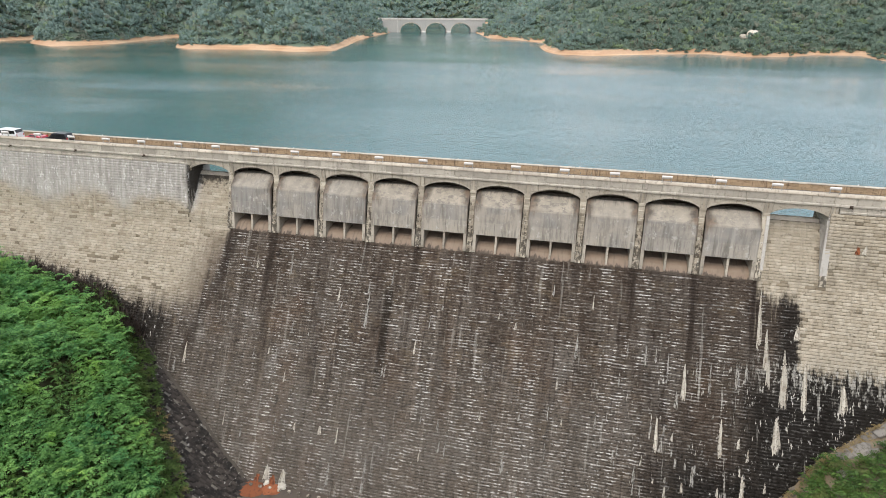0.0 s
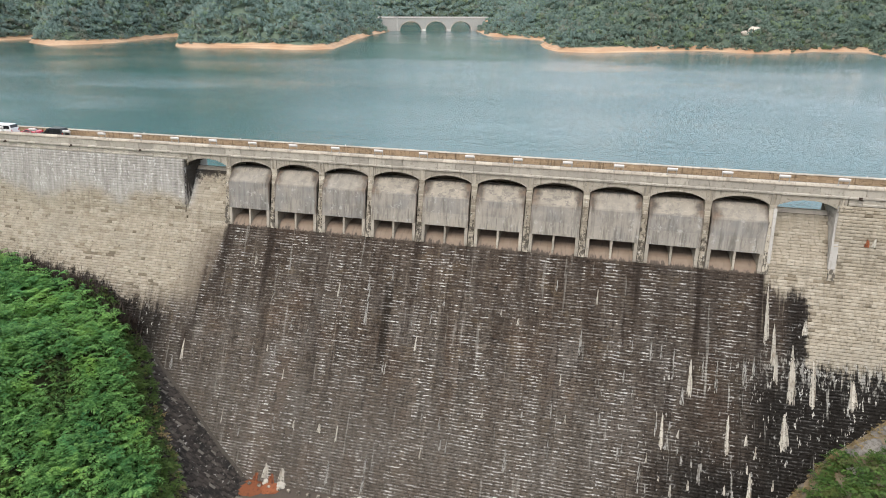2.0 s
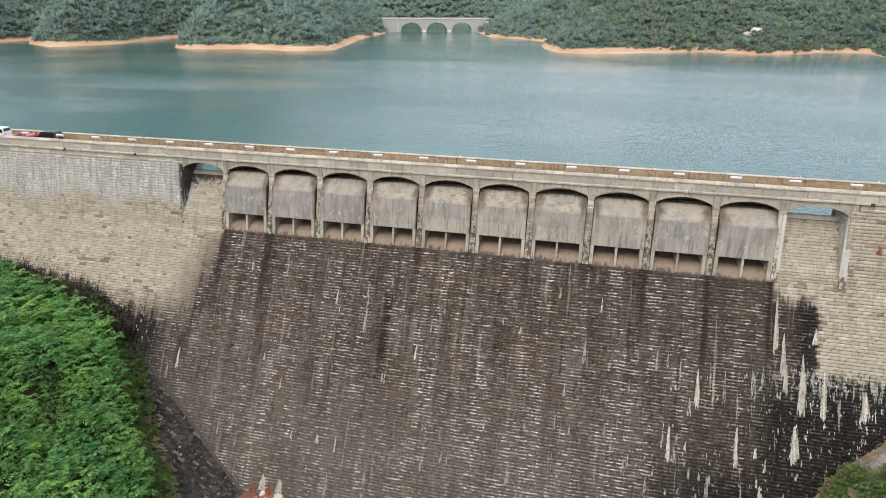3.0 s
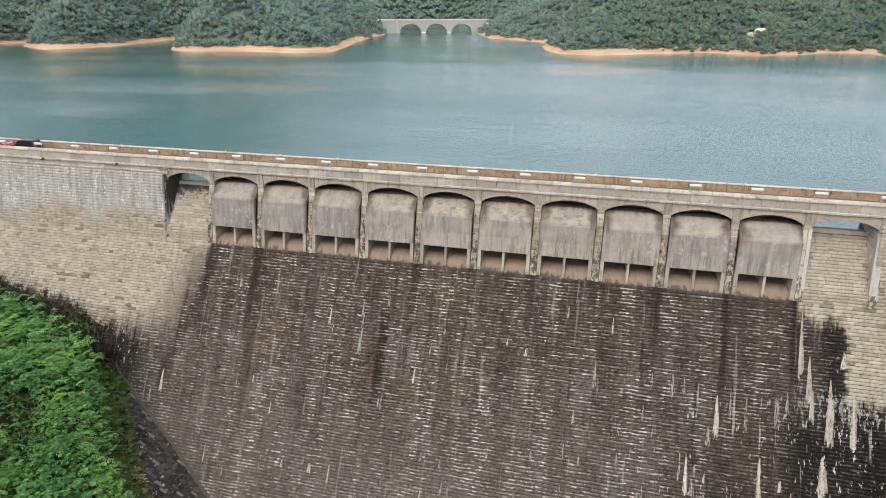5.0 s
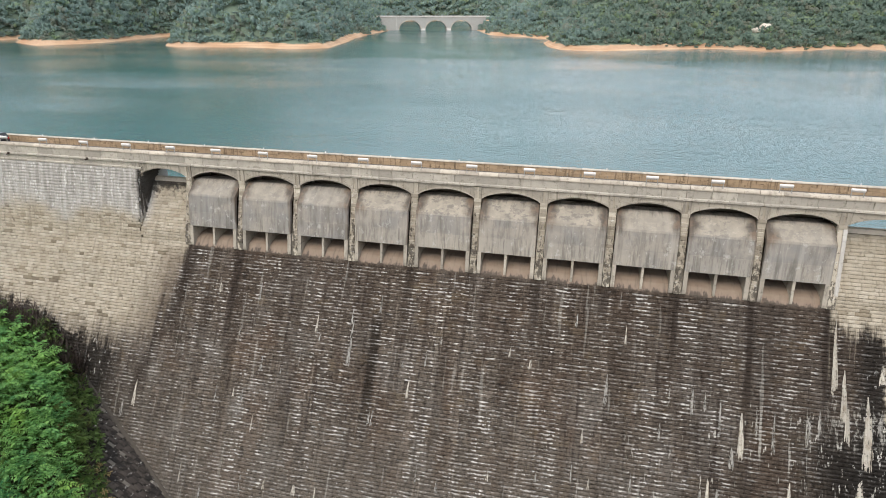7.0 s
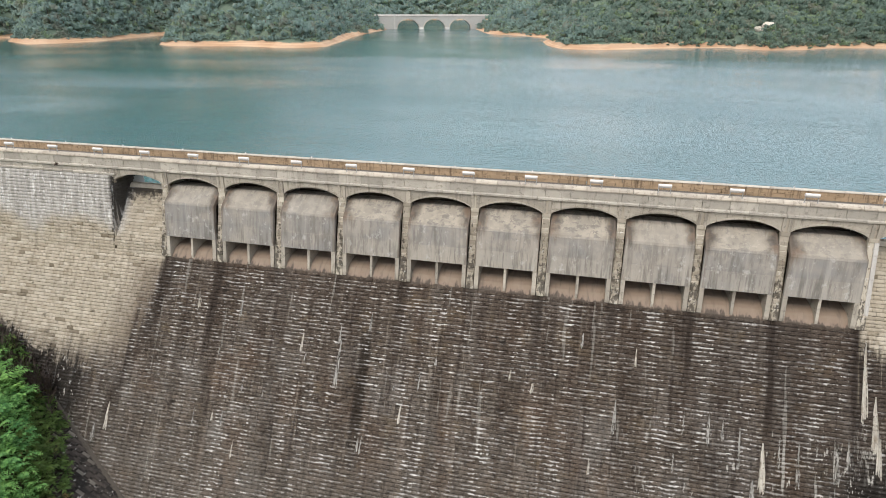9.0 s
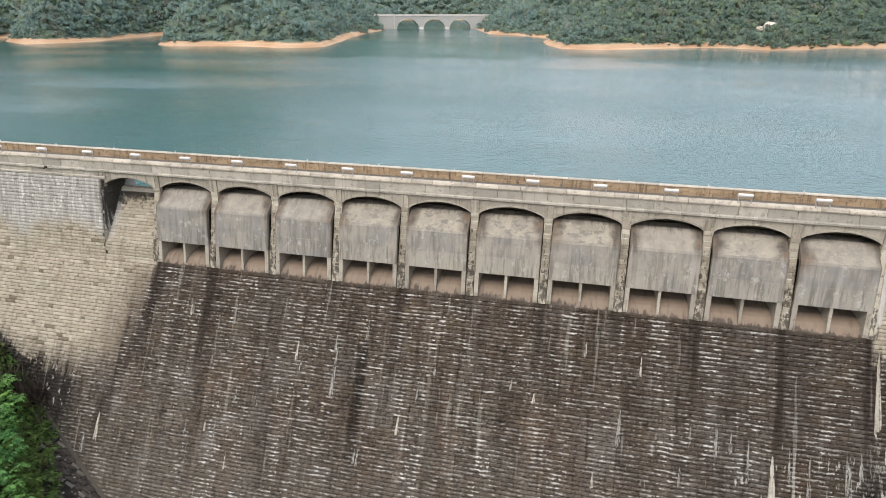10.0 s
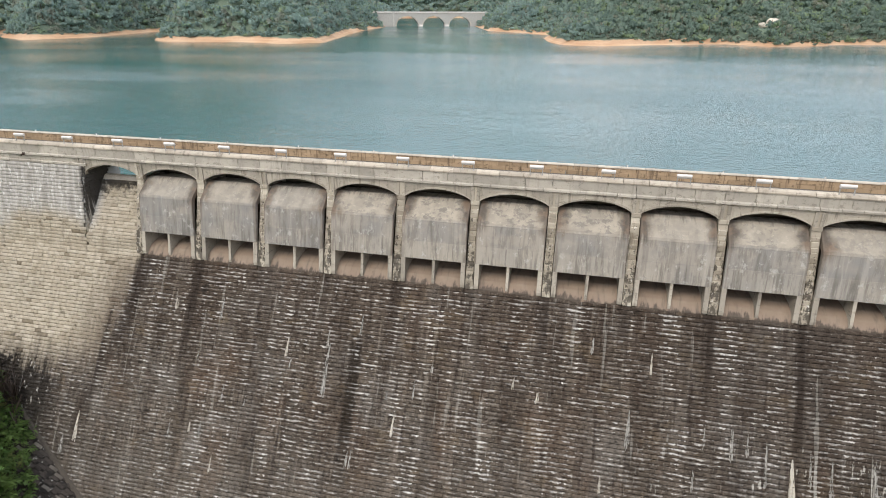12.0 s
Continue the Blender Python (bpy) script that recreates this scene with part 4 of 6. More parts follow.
def ground_z(px, py):
    px, py = np.asarray(px, float), np.asarray(py, float)
    d = shore_distance(px, py)
    steep = np.interp(px, [-260, -140, -60, 60], [0.95, 0.75, 0.42, 0.36])
    hill = -5.9 + 3.9 * np.clip(d / 7.0, 0, 1) + np.clip(d - 7, 0, 1e4) * steep
    hill += np.clip((d - 10) / 60, 0, 1) * (6 * waves(px, py, 0.012, 3) + 1.5 * waves(px, py, 0.05, 5))
    # crests out of view: high left, low right, to shape the water's reflections
    top = np.interp(px, [-260, -60, 100], [190, 70, 30])
    hill = np.where(hill > top, top + (hill - top) * 0.15, hill)
    lake = np.maximum(-14.0, -5.9 + d * 0.4)
    up = np.where(d > 0, hill, lake)
    bank = np.interp(px, BANK_X, BANK_Z)
    out = np.clip((-py - 17) / 12, 0, 1)
    left = np.clip((-36 - px) / 8, 0, 1)
    right = np.clip((px - 40) / 8, 0, 1)
    bank = bank + left * np.clip((vine_edge(py) - px) / 5, 0, 1) * (1.3 + 0.6 * waves(px, py, 0.25, 8)) + right * (0.4 * waves(px, py, 0.35, 9) + out * 1.0)
    bank = bank - np.clip(-py - 60, 0, 400) * 0.06 * np.clip(1 - np.abs(px) / 120, 0, 1)
    down = np.where(px < -150, bank + (-150 - px) * 0.25, np.where(px > 130, bank + (px - 130) * 0.25, bank))
    f = np.clip((py - 1.0) / 3.0, 0, 1)
    inside_dam = (px > END_L + 5) & (px < END_R - 5)
    return np.where(inside_dam, np.where(py > 3.0, up, down), down * (1 - f) + up * f)


def axis(*runs):
    return np.unique(np.concatenate([np.arange(a, b, s) for a, b, s in runs]))


gx = axis((-4000, -900, 200), (-900, -450, 25), (-450, -160, 6), (-160, -20, 2), (-20, 30, 5), (30, 140, 2), (140, 420, 6), (420, 900, 25), (900, 4001, 200))
gy = axis((-4000, -400, 200), (-400, -120, 20), (-120, -60, 5), (-60, 4, 1.5), (4, 270, 14), (270, 500, 3.5), (500, 720, 6), (720, 1200, 25), (1200, 4001, 200))
GX, GY = np.meshgrid(gx, gy)
GZ = ground_z(GX, GY)
nx, ny = len(gx), len(gy)
idx = np.arange(nx * ny).reshape(ny, nx)
quads = np.stack([idx[:-1, :-1], idx[:-1, 1:], idx[1:, 1:], idx[1:, :-1]], -1).reshape(-1, 4)
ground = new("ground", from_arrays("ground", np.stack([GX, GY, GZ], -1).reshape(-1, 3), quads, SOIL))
ground.data.polygons.foreach_set("use_smooth", np.ones(len(quads), bool))
tagged(ground, "hillsides with bare orange shores round the reservoir", "ground", kind="structure")

bm = bmesh.new()
v = [bm.verts.new(p) for p in ((-950, 5.3, WATER_Z), (620, 5.3, WATER_Z), (620, 1000, WATER_Z), (-950, 1000, WATER_Z))]
bm.faces.new(v)
tagged(part("water", bm, WATER), "teal reservoir water with fine ripples", "water", kind="structure")
# ---- leaves and woods ----


def scatter(template, at, yaw, size, tip=None):
    """Many copies of one small quad mesh as a single pair of arrays."""
    tv, tq = template
    c, s = np.cos(yaw)[:, None], np.sin(yaw)[:, None]
    x, y, z = tv[:, 0] * size[:, None], tv[:, 1] * size[:, None], tv[:, 2] * size[:, None]
    out = np.stack([x * c - y * s, x * s + y * c, z], -1)
    if tip is not None:
        out[..., 0] += out[..., 2] * tip[:, :1]
        out[..., 1] += out[..., 2] * tip[:, 1:]
    out += at[:, None, :]
    q = tq[None] + (np.arange(len(at)) * len(tv))[:, None, None]
    return out.reshape(-1, 3), q.reshape(-1, 4)


def joined(pairs):
    vs, qs, n = [], [], 0
    for v, q in pairs:
        vs.append(v)
        qs.append(q + n)
        n += len(v)
    return np.concatenate(vs), np.concatenate(qs)


def spray(rng, leaves, reach, wide, droop):
    """A spray of pointed leaves round one node, each a bent diamond."""
    v, q = [], []
    for k in range(leaves):
        a = 6.283 * k / leaves + rng.uniform(-0.4, 0.4)
        up = rng.uniform(-0.1, 0.75)
        r = reach * rng.uniform(0.6, 1.15)
        d = np.array([math.cos(a), math.sin(a), 0.0])
        s = np.array([-math.sin(a), math.cos(a), rng.uniform(-0.3, 0.3)])
        r0 = d * r * 0.12 + np.array([0, 0, up * r * 0.2])
        mid = d * r * 0.55 + np.array([0, 0, up * r * 0.6])
        end = d * r + np.array([0, 0, up * r * 0.6 - droop * r])
        n = len(v)
        v += [r0, mid - s * wide * r, end, mid + s * wide * r]
        q.append((n, n + 1, n + 2, n + 3))
    return np.array(v), np.array(q)


def crown(rng, clumps, flat, leaf):
    """A tree crown: leaf clumps over several lobes, with gaps, and a few inside."""
    lobes = [(np.array([rng.uniform(-0.7, 0.7), rng.uniform(-0.7, 0.7), rng.uniform(0.2, 1.0) * flat]), rng.uniform(0.25, 0.55)) for _ in range(9)]
    v, q = [], []
    for o, r in lobes[:5]:   # the dense heart of each lobe, a rough lump
        n = len(v)
        for k in range(8):
            j = np.array([(k & 1) * 2 - 1, (k >> 1 & 1) * 2 - 1, (k >> 2) * 2 - 1]) * 0.58 + np.array([rng.uniform(-0.2, 0.2) for _ in range(3)])
            v.append(o + j * r * 0.85 * np.array([1, 1, flat]))
        q += [(n + a, n + b, n + c, n + d) for a, b, c, d in ((4, 5, 7, 6), (0, 1, 5, 4), (1, 3, 7, 5), (3, 2, 6, 7), (2, 0, 4, 6))]
    for _ in range(clumps):
        o, r = lobes[rng.randrange(9)]
        d = np.array([rng.gauss(0, 1), rng.gauss(0, 1), abs(rng.gauss(0.25, 0.9)) - 0.25])
        d /= np.linalg.norm(d) + 1e-6
        p = o + d * r * rng.uniform(0.75, 1.1) * np.array([1, 1, flat])
        t = np.cross(d, [rng.uniform(-1, 1), rng.uniform(-1, 1), rng.uniform(-0.4, 0.4)])
        t /= np.linalg.norm(t) + 1e-6
        b = np.cross(d, t)
        w = leaf * rng.uniform(0.6, 1.3)
        n = len(v)
        v += [p - t * w, p - b * w * 0.7 + d * w * 0.2, p + t * w, p + b * w * 0.8 - d * w * 0.25]
        q.append((n, n + 1, n + 2, n + 3))
    return np.array(v), np.array(q)


s, c = make_leaf("vine_leaf", (0.022, 0.105, 0.032), (0.28, 0.51, 0.14), 0.6, 0.16)
tone = s.step(s.noise(0.28, detail=3, off=7), 0.42, 0.7)
c = s.mix(s.m("MULTIPLY", tone, 0.45), c, (0.04, 0.20, 0.08))
c = s.mix(s.m("MULTIPLY", s.step(s.noise(0.16, off=19), 0.56, 0.72), 0.7), c, (0.29, 0.48, 0.09))
VINE = s.thin(c, 0.35)
s, c = make_leaf("scrub_leaf", (0.020, 0.044, 0.012), (0.115, 0.175, 0.042), 0.5, 0.3)
c = s.mix(s.m("MULTIPLY", s.step(s.noise(0.3, off=5), 0.55, 0.7), 0.6), c, (0.20, 0.14, 0.06))
SCRUB = s.thin(c, 0.3)
# distance haze painted into the leaf colour, palest on the left hills
s, c = make_leaf("hazy_forest_leaf", (0.185, 0.265, 0.25), (0.315, 0.415, 0.355), 0.35, 0.055)
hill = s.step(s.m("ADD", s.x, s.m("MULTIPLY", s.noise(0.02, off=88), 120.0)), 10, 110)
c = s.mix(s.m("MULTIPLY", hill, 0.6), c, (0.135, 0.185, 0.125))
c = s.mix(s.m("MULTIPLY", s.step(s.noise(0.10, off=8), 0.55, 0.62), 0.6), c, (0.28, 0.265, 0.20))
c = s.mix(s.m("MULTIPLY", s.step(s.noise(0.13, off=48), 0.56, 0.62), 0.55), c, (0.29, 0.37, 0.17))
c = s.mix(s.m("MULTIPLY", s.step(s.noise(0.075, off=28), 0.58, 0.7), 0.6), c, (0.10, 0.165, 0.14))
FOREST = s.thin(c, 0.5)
s, c = make_leaf("straw", (0.22, 0.16, 0.07), (0.38, 0.29, 0.14), 0.8, 0.5)
STRAW = s.thin(c, 0.3)
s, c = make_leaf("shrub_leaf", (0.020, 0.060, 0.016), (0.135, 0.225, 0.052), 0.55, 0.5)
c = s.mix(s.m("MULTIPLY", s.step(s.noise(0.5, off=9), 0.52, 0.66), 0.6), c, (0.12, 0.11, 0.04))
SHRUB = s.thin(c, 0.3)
BARK = make_plain("bark", (0.13, 0.10, 0.075), 0.9, 0.3, 2.0)


def mound(px, py):
    return 0.9 + 0.5 * waves(px, py, 0.30, 21) + 0.32 * waves(px, py, 0.8, 22)


def patch(name, n, x0, x1, y0, y1, keep, material, label, category, templates, size, lift, seed, tall=1.0):
    """Leaf sprays over a patch of ground, one object."""
    r = np.random.RandomState(seed)
    px, py = r.uniform(x0, x1, n), r.uniform(y0, y1, n)
    ok = keep(px, py, r)
    px, py = px[ok], py[ok]
    pz = ground_z(px, py) + lift(px, py) + r.uniform(-0.25, 0.35, len(px)) * tall
    at = np.stack([px, py, pz], -1)
    kind = r.randint(0, len(templates), len(px))
    pairs = []
    for k, t in enumerate(templates):
        m = kind == k
        if m.any():
            pairs.append(scatter(t, at[m], r.uniform(0, 6.28, m.sum()), r.uniform(*size, m.sum()), r.uniform(-0.4, 0.4, (m.sum(), 2))))
    return tagged(new(name, from_arrays(name, *joined(pairs), material)), label, category, kind="stuff")


rng = random.Random(4)
sprays = [spray(rng, 9, 0.85, 0.17, 0.35) for _ in range(3)]


def frond(rng):
    """A long arching shoot with paired leaflets that droop to both sides."""
    v, q = [], []
    a = 0.0
    n = 8
    for k in range(n):
        t = (k + 0.5) / n
        p = np.array([t * 1.9 - 0.5, 0.12 * math.sin(t * 3), 0.75 * math.sin(t * 2.6) - 0.15])
        for sy in (-1, 1):
            r = 0.62 * (1 - 0.55 * t) * rng.uniform(0.75, 1.2)
            d = np.array([0.55, sy * 0.85, rng.uniform(-0.35, 0.2)])
            d /= np.linalg.norm(d)
            e = np.array([d[1], -d[0], rng.uniform(-0.4, 0.4)]) * 0.24 * r
            m = len(v)
            v += [p, p + d * r * 0.5 - e + np.array([0, 0, 0.05]), p + d * r - np.array([0, 0, 0.16 * r]), p + d * r * 0.5 + e + np.array([0, 0, 0.05])]
            q.append((m, m + 1, m + 2, m + 3))
    return np.array(v), np.array(q)


fronds = [frond(rng) for _ in range(5)]
tufts = [spray(rng, 11, 0.6, 0.10, 0.1) for _ in range(4)]


def in_front(px, py):
    return py < np.array([face_y(z) for z in np.clip(ground_z(px, py), -50, 0)]) - 0.2


def wall_foot(px):
    """Where the bank meets the face of the dam."""
    return np.array([face_y(z) for z in np.interp(px, BANK_X, BANK_Z)])


def hummocks(seed, count):
    """Vines heaped in hummocks: long shoots that spread from the top of each heap and hang down its sides."""
    r = np.random.RandomState(seed)
    cx, cy = r.uniform(-112, -30, count), r.uniform(-58, -2, count)
    ok = cx < vine_edge(cy) - 3.8
    cx, cy = cx[ok], cy[ok]
    pairs = []
    for x, y in zip(cx, cy):
        wide = r.uniform(1.4, 4.3)
        n = int(8 + 6.5 * wide ** 1.5)
        reach, turn = wide * np.sqrt(r.rand(n)), r.uniform(0, 6.283, n)
        px, py = x + reach * np.cos(turn), y + reach * np.sin(turn)
        keep = (px < vine_edge(py) - 2.9) & in_front(px, py) & (py < wall_foot(px) - 1.0 - 1.6 * np.clip((px + 78) / 6, 0, 1))
        if not keep.any():
            continue
        px, py, reach, turn = px[keep], py[keep], reach[keep], turn[keep]
        high = wide * r.uniform(0.45, 1.05)
        pz = ground_z(px, py) + 0.5 + high * (1 - (reach / wide) ** 2) + r.uniform(-0.2, 0.3, len(px))
        yaw = turn + r.normal(0, 0.45, len(px))
        fall = (reach / wide * 0.55)[:, None] * np.stack([np.cos(yaw), np.sin(yaw)], -1)
        at = np.stack([px, py, pz], -1)
        pairs.append(scatter(fronds[r.randint(0, len(fronds))], at, yaw, r.uniform(0.55, 1.15) * r.uniform(0.8, 1.25, len(px)), fall))
    return tagged(new("vine_cover", from_arrays("vine_cover", *joined(pairs), VINE)), "bright green climbing vines heaped over the whole bank", "vines", kind="stuff")


hummocks(11, 620)
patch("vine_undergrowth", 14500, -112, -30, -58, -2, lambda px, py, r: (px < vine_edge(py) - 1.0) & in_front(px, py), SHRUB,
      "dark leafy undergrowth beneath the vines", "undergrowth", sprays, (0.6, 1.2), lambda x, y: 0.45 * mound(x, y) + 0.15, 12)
patch("bank_scrub", 20000, -66, -30, -75, -5, lambda px, py, r: (np.abs(px - vine_edge(py) + 1.2) < 2.1 + 1.0 * r.rand(len(px))) & in_front(px, py), SCRUB,
      "olive and brown scrub along the edge of the vines", "scrub", tufts + sprays[:2], (0.5, 1.1), lambda x, y: 1.3 + 0.65 * waves(x, y, 0.5, 31), 13)
patch("dry_grass", 260, -46, -37, -33, -22, lambda px, py, r: (np.abs(px - vine_edge(py) - 0.9) < 0.9) & (r.rand(len(px)) < 0.5), STRAW,
      "straw-yellow tufts of dry grass at the bank's edge", "dry grass", tufts, (0.7, 1.2), lambda x, y: 0.8 + 0 * x, 14)


def twigs(rng):
    """A bush of bare stems: thin tapered blades from one root."""
    v, q = [], []
    for _ in range(15):
        a, lean, high = rng.uniform(0, 6.283), rng.uniform(0.1, 0.9), rng.uniform(0.6, 1.5)
        d = np.array([math.cos(a) * lean, math.sin(a) * lean, 1.0]) * high
        w = np.array([-math.sin(a), math.cos(a), 0.0]) * rng.uniform(0.018, 0.045)
        start = d * rng.uniform(0.0, 0.35)
        n = len(v)
        v += [start - w, start + w, d + w * 0.4, d - w * 0.4]
        q.append((n, n + 1, n + 2, n + 3))
    return np.array(v), np.array(q)


s, c = make_leaf("bare_twig", (0.022, 0.017, 0.015), (0.085, 0.062, 0.050), 0.8, 0.4)
TWIG = s.thin(c, 0.1)
bare = [twigs(rng) for _ in range(4)]
patch("dry_brush", 4200, -112, -52, -18, -3, lambda px, py, r: (np.abs(wall_foot(px) - py - 1.1) < 0.6 + 1.1 * r.rand(len(px))) & (r.rand(len(px)) < 0.25 + 0.75 * ((px > -74) & (px < -54))), TWIG,
      "leafless dark brown brush along the foot of the wall", "brush", bare, (0.9, 2.4), lambda x, y: 0.1 + 0.45 * waves(x, y, 0.4, 44), 18)


def right_green(px, py, r):
    slab = 2.6 * np.clip((px - 51) / 2, 0, 1)
    return in_front(px, py) & (py < wall_foot(px) - 2.0 - slab + r.rand(len(px)) * 1.2 + 0.5 * waves(px, py, 0.7, 51))


patch("right_bank_shrubs", 8000, 36, 85, -52, -8, right_green, SHRUB, "green shrubs on the rocky bank", "shrubs", sprays + fronds, (0.45, 1.2), lambda x, y: 0.1 + 0.7 * mound(x, y), 15, 1.4)
patch("right_bank_straw", 5200, 40, 72, -34, -8, lambda px, py, r: in_front(px, py) & ~right_green(px, py + 0.6, r) & (py > wall_foot(px) - 1.9), STRAW, "straw and dead stems along the foot of the wall", "dry grass", tufts, (0.45, 1.1), lambda x, y: 0.15 + 0 * x, 17)
patch("right_bank_scrub", 4500, 36, 85, -52, -8, lambda px, py, r: right_green(px, py + 0.4, r) & (r.rand(len(px)) < 0.7), SCRUB, "olive scrub on the rocky bank", "scrub", tufts + sprays[:2], (0.4, 0.9), lambda x, y: 0.2 + 0 * x, 16)


def tree_line(px, py):
    """How far the trees keep from the water: a wide bare shore on the headlands, a narrow one between."""
    cape = np.maximum(np.exp(-((px + 200) / 60.0) ** 2), np.exp(-((px - 15) / 42.0) ** 2))
    cape = np.maximum(cape, 0.75 * np.exp(-((px + 375) / 45.0) ** 2))
    return 1.2 + 4.4 * cape * (py < 470) + 0.9 * waves(px, py, 0.09, 61)


def woods():
    r = np.random.RandomState(7)
    step = 4.9
    xs, ys = np.arange(-640, 380, step), np.arange(268, 900, step)
    px, py = np.meshgrid(xs, ys)
    px = (px + r.uniform(-0.45, 0.45, px.shape) * step).ravel()
    py = (py + r.uniform(-0.45, 0.45, py.shape) * step).ravel()
    more = px < -300
    px, py = np.concatenate([px, px[more] + 2.3]), np.concatenate([py, py[more] + 2.6])
    d = shore_distance(px, py)
    z = ground_z(px, py)
    clear = (np.hypot((px - 123) / 1.6, py - 380) < 5.5) | (np.hypot((px + 56) / 0.8, py - 545) < 8) | (np.hypot((px - 14) / 2, py - 492) < 6)
    ok = (d > tree_line(px, py) + r.rand(len(d)) * 2.5) & (z < 33) & ~clear & (px > -150 - 0.95 * py) & (px < 70 + 0.45 * py)
    px, py, z, d = px[ok], py[ok], z[ok], d[ok]
    size = (2.4 + 3.0 * r.rand(len(px)) ** 1.5) * np.clip(0.5 + d / 26, 0.55, 1.05)
    g = random.Random(9)
    crowns = [crown(g, 78, f, 0.16) for f in (0.8, 1.0, 0.7, 1.2, 0.9)]
    at = np.stack([px, py, z + size * (0.1 + 0.3 * r.rand(len(px)))], -1)
    kind = r.randint(0, 5, len(px))
    pairs = [scatter(t, at[kind == k], r.uniform(0, 6.28, (kind == k).sum()), size[kind == k]) for k, t in enumerate(crowns)]
    tagged(new("hillside_woods", from_arrays("hillside_woods", *joined(pairs), FOREST)), "dense subtropical woods on the far hills, grey-green with painted haze", "woods", kind="stuff")

    # low bushes along the upper edge of the bare shore
    bx, by = np.meshgrid(np.arange(-470, 330, 2.5), np.arange(268, 720, 2.5))
    bx, by = (bx + r.uniform(-1, 1, bx.shape)).ravel(), (by + r.uniform(-1, 1, by.shape)).ravel()
    bd = shore_distance(bx, by)
    line = tree_line(bx, by)
    ok = (bd > line - 0.6 + 1.8 * r.rand(len(bd))) & (bd < line + 4.5) & ((by < 500) | (r.rand(len(bd)) < 0.4))
    bx, by = bx[ok], by[ok]
    v, q = scatter(crown(g, 40, 0.8, 0.30), np.stack([bx, by, ground_z(bx, by) + 0.1], -1), r.uniform(0, 6.28, len(bx)), r.uniform(0.9, 2.1, len(bx)))
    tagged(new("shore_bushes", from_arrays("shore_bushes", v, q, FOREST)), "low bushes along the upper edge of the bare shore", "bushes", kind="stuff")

    # the head of the inlet, beyond the bridge
    qx, qy = np.meshgrid(np.arange(-560, 160, 10.5), np.arange(700, 1300, 10.5))
    qx, qy = (qx + r.uniform(-4, 4, qx.shape)).ravel(), (qy + r.uniform(-4, 4, qy.shape)).ravel()
    qd, qz = shore_distance(qx, qy), ground_z(qx, qy)
    ok = (qd > 6) & (qz < 42)
    qx, qy, qz = qx[ok], qy[ok], qz[ok]
    qs = r.uniform(5.0, 8.0, len(qx))
    v, q = scatter(crown(g, 80, 0.9, 0.3), np.stack([qx, qy, qz + 1.0], -1), r.uniform(0, 6.28, len(qx)), qs)
    tagged(new("inlet_woods", from_arrays("inlet_woods", v, q, FOREST)), "woods at the head of the inlet, haze painted into the leaves", "woods", kind="stuff")

    tv = np.array([[math.cos(a) * w, math.sin(a) * w, h] for h, w in ((-1.0, 0.07), (0.9, 0.03)) for a in (0, 1.57, 3.14, 4.71)])
    tq = np.array([(0, 1, 5, 4), (1, 2, 6, 5), (2, 3, 7, 6), (3, 0, 4, 7)])
    near = (d < 22) & (z < 30)
    v, q = scatter((tv, tq), at[near], r.uniform(0, 6.28, near.sum()), size[near])
    tagged(new("woodland_trunks", from_arrays("woodland_trunks", v, q, BARK)), "pale slender trunks at the edge of the woods", "tree trunks", kind="stuff")


woods()
# ---- far bridge ----


def far_bridge():
    b = thing("stone_bridge", (-157, 608.5, WATER_Z), "pale stone bridge of three arches across the inlet", "bridge")
    b.rotation_euler = (0, 0, math.atan2(36, 76))
    top, deck, half = 14.9, 13.6, 4.0
    spans = [(-28.5, 12.0), (0.5, 12.0), (29.5, 12.0)]
    outline = [(-62, -3), (-43.5, -3)]
    for cx, w in spans:
        n = 16
        outline += [(cx - w, -3)] + [(cx - w * math.cos(math.pi * i / n), 0.4 + 9.7 * math.sin(math.pi * i / n)) for i in range(n + 1)] + [(cx + w, -3)]
    outline += [(58, -3), (58, deck), (-62, deck)]
    bm = bmesh.new()
    prism_y(bm, outline, -half, half)
    bmesh.ops.triangulate(bm, faces=[f for f in bm.faces if len(f.verts) > 4])
    part("arcade", bm, BRIDGE, b)
    for cx, w in spans:
        n = 16
        arc = [(cx - w * math.cos(math.pi * i / n), 0.4 + 9.7 * math.sin(math.pi * i / n)) for i in range(n + 1)]
        ring = [(cx + (x - cx) * 1.09, 0.4 + (z - 0.4) * 1.10) for x, z in arc]
        bm = bmesh.new()
        for i in range(n):
            prism_y(bm, [arc[i], arc[i + 1], ring[i + 1], ring[i]], -half - 0.25, -half + 0.1)
        part("arch_ring", bm, PALE, b)
    for x in (-14.0, 15.0):
        bm = bmesh.new()
        prism_x(bm, [(-half - 1.6, -3), (-half - 1.6, 0.6), (-half, 1.8), (half, 1.8), (half + 1.6, 0.6), (half + 1.6, -3)], x - 2.3, x + 2.3)
        part("cutwater", bm, BRIDGE, b)
    for y in (-half + 0.1, half - 0.6):
        bm = bmesh.new()
        box(bm, -66, 62, y - 0.05, y + 0.5, deck, top, 0.05)
        part("parapet", bm, BRIDGE, b)
    bm = bmesh.new()
    box(bm, -66, 62, -half - 0.35, half + 0.35, deck - 0.45, deck + 0.02, 0.08)
    part("string_course", bm, PALE, b)
    for x in (-43.5, -62):
        bm = bmesh.new()
        box(bm, x - 0.8, x + 0.8, -half - 0.4, -half + 0.4, -3, top, 0.08)
        part("pilaster", bm, BRIDGE, b)


far_bridge()


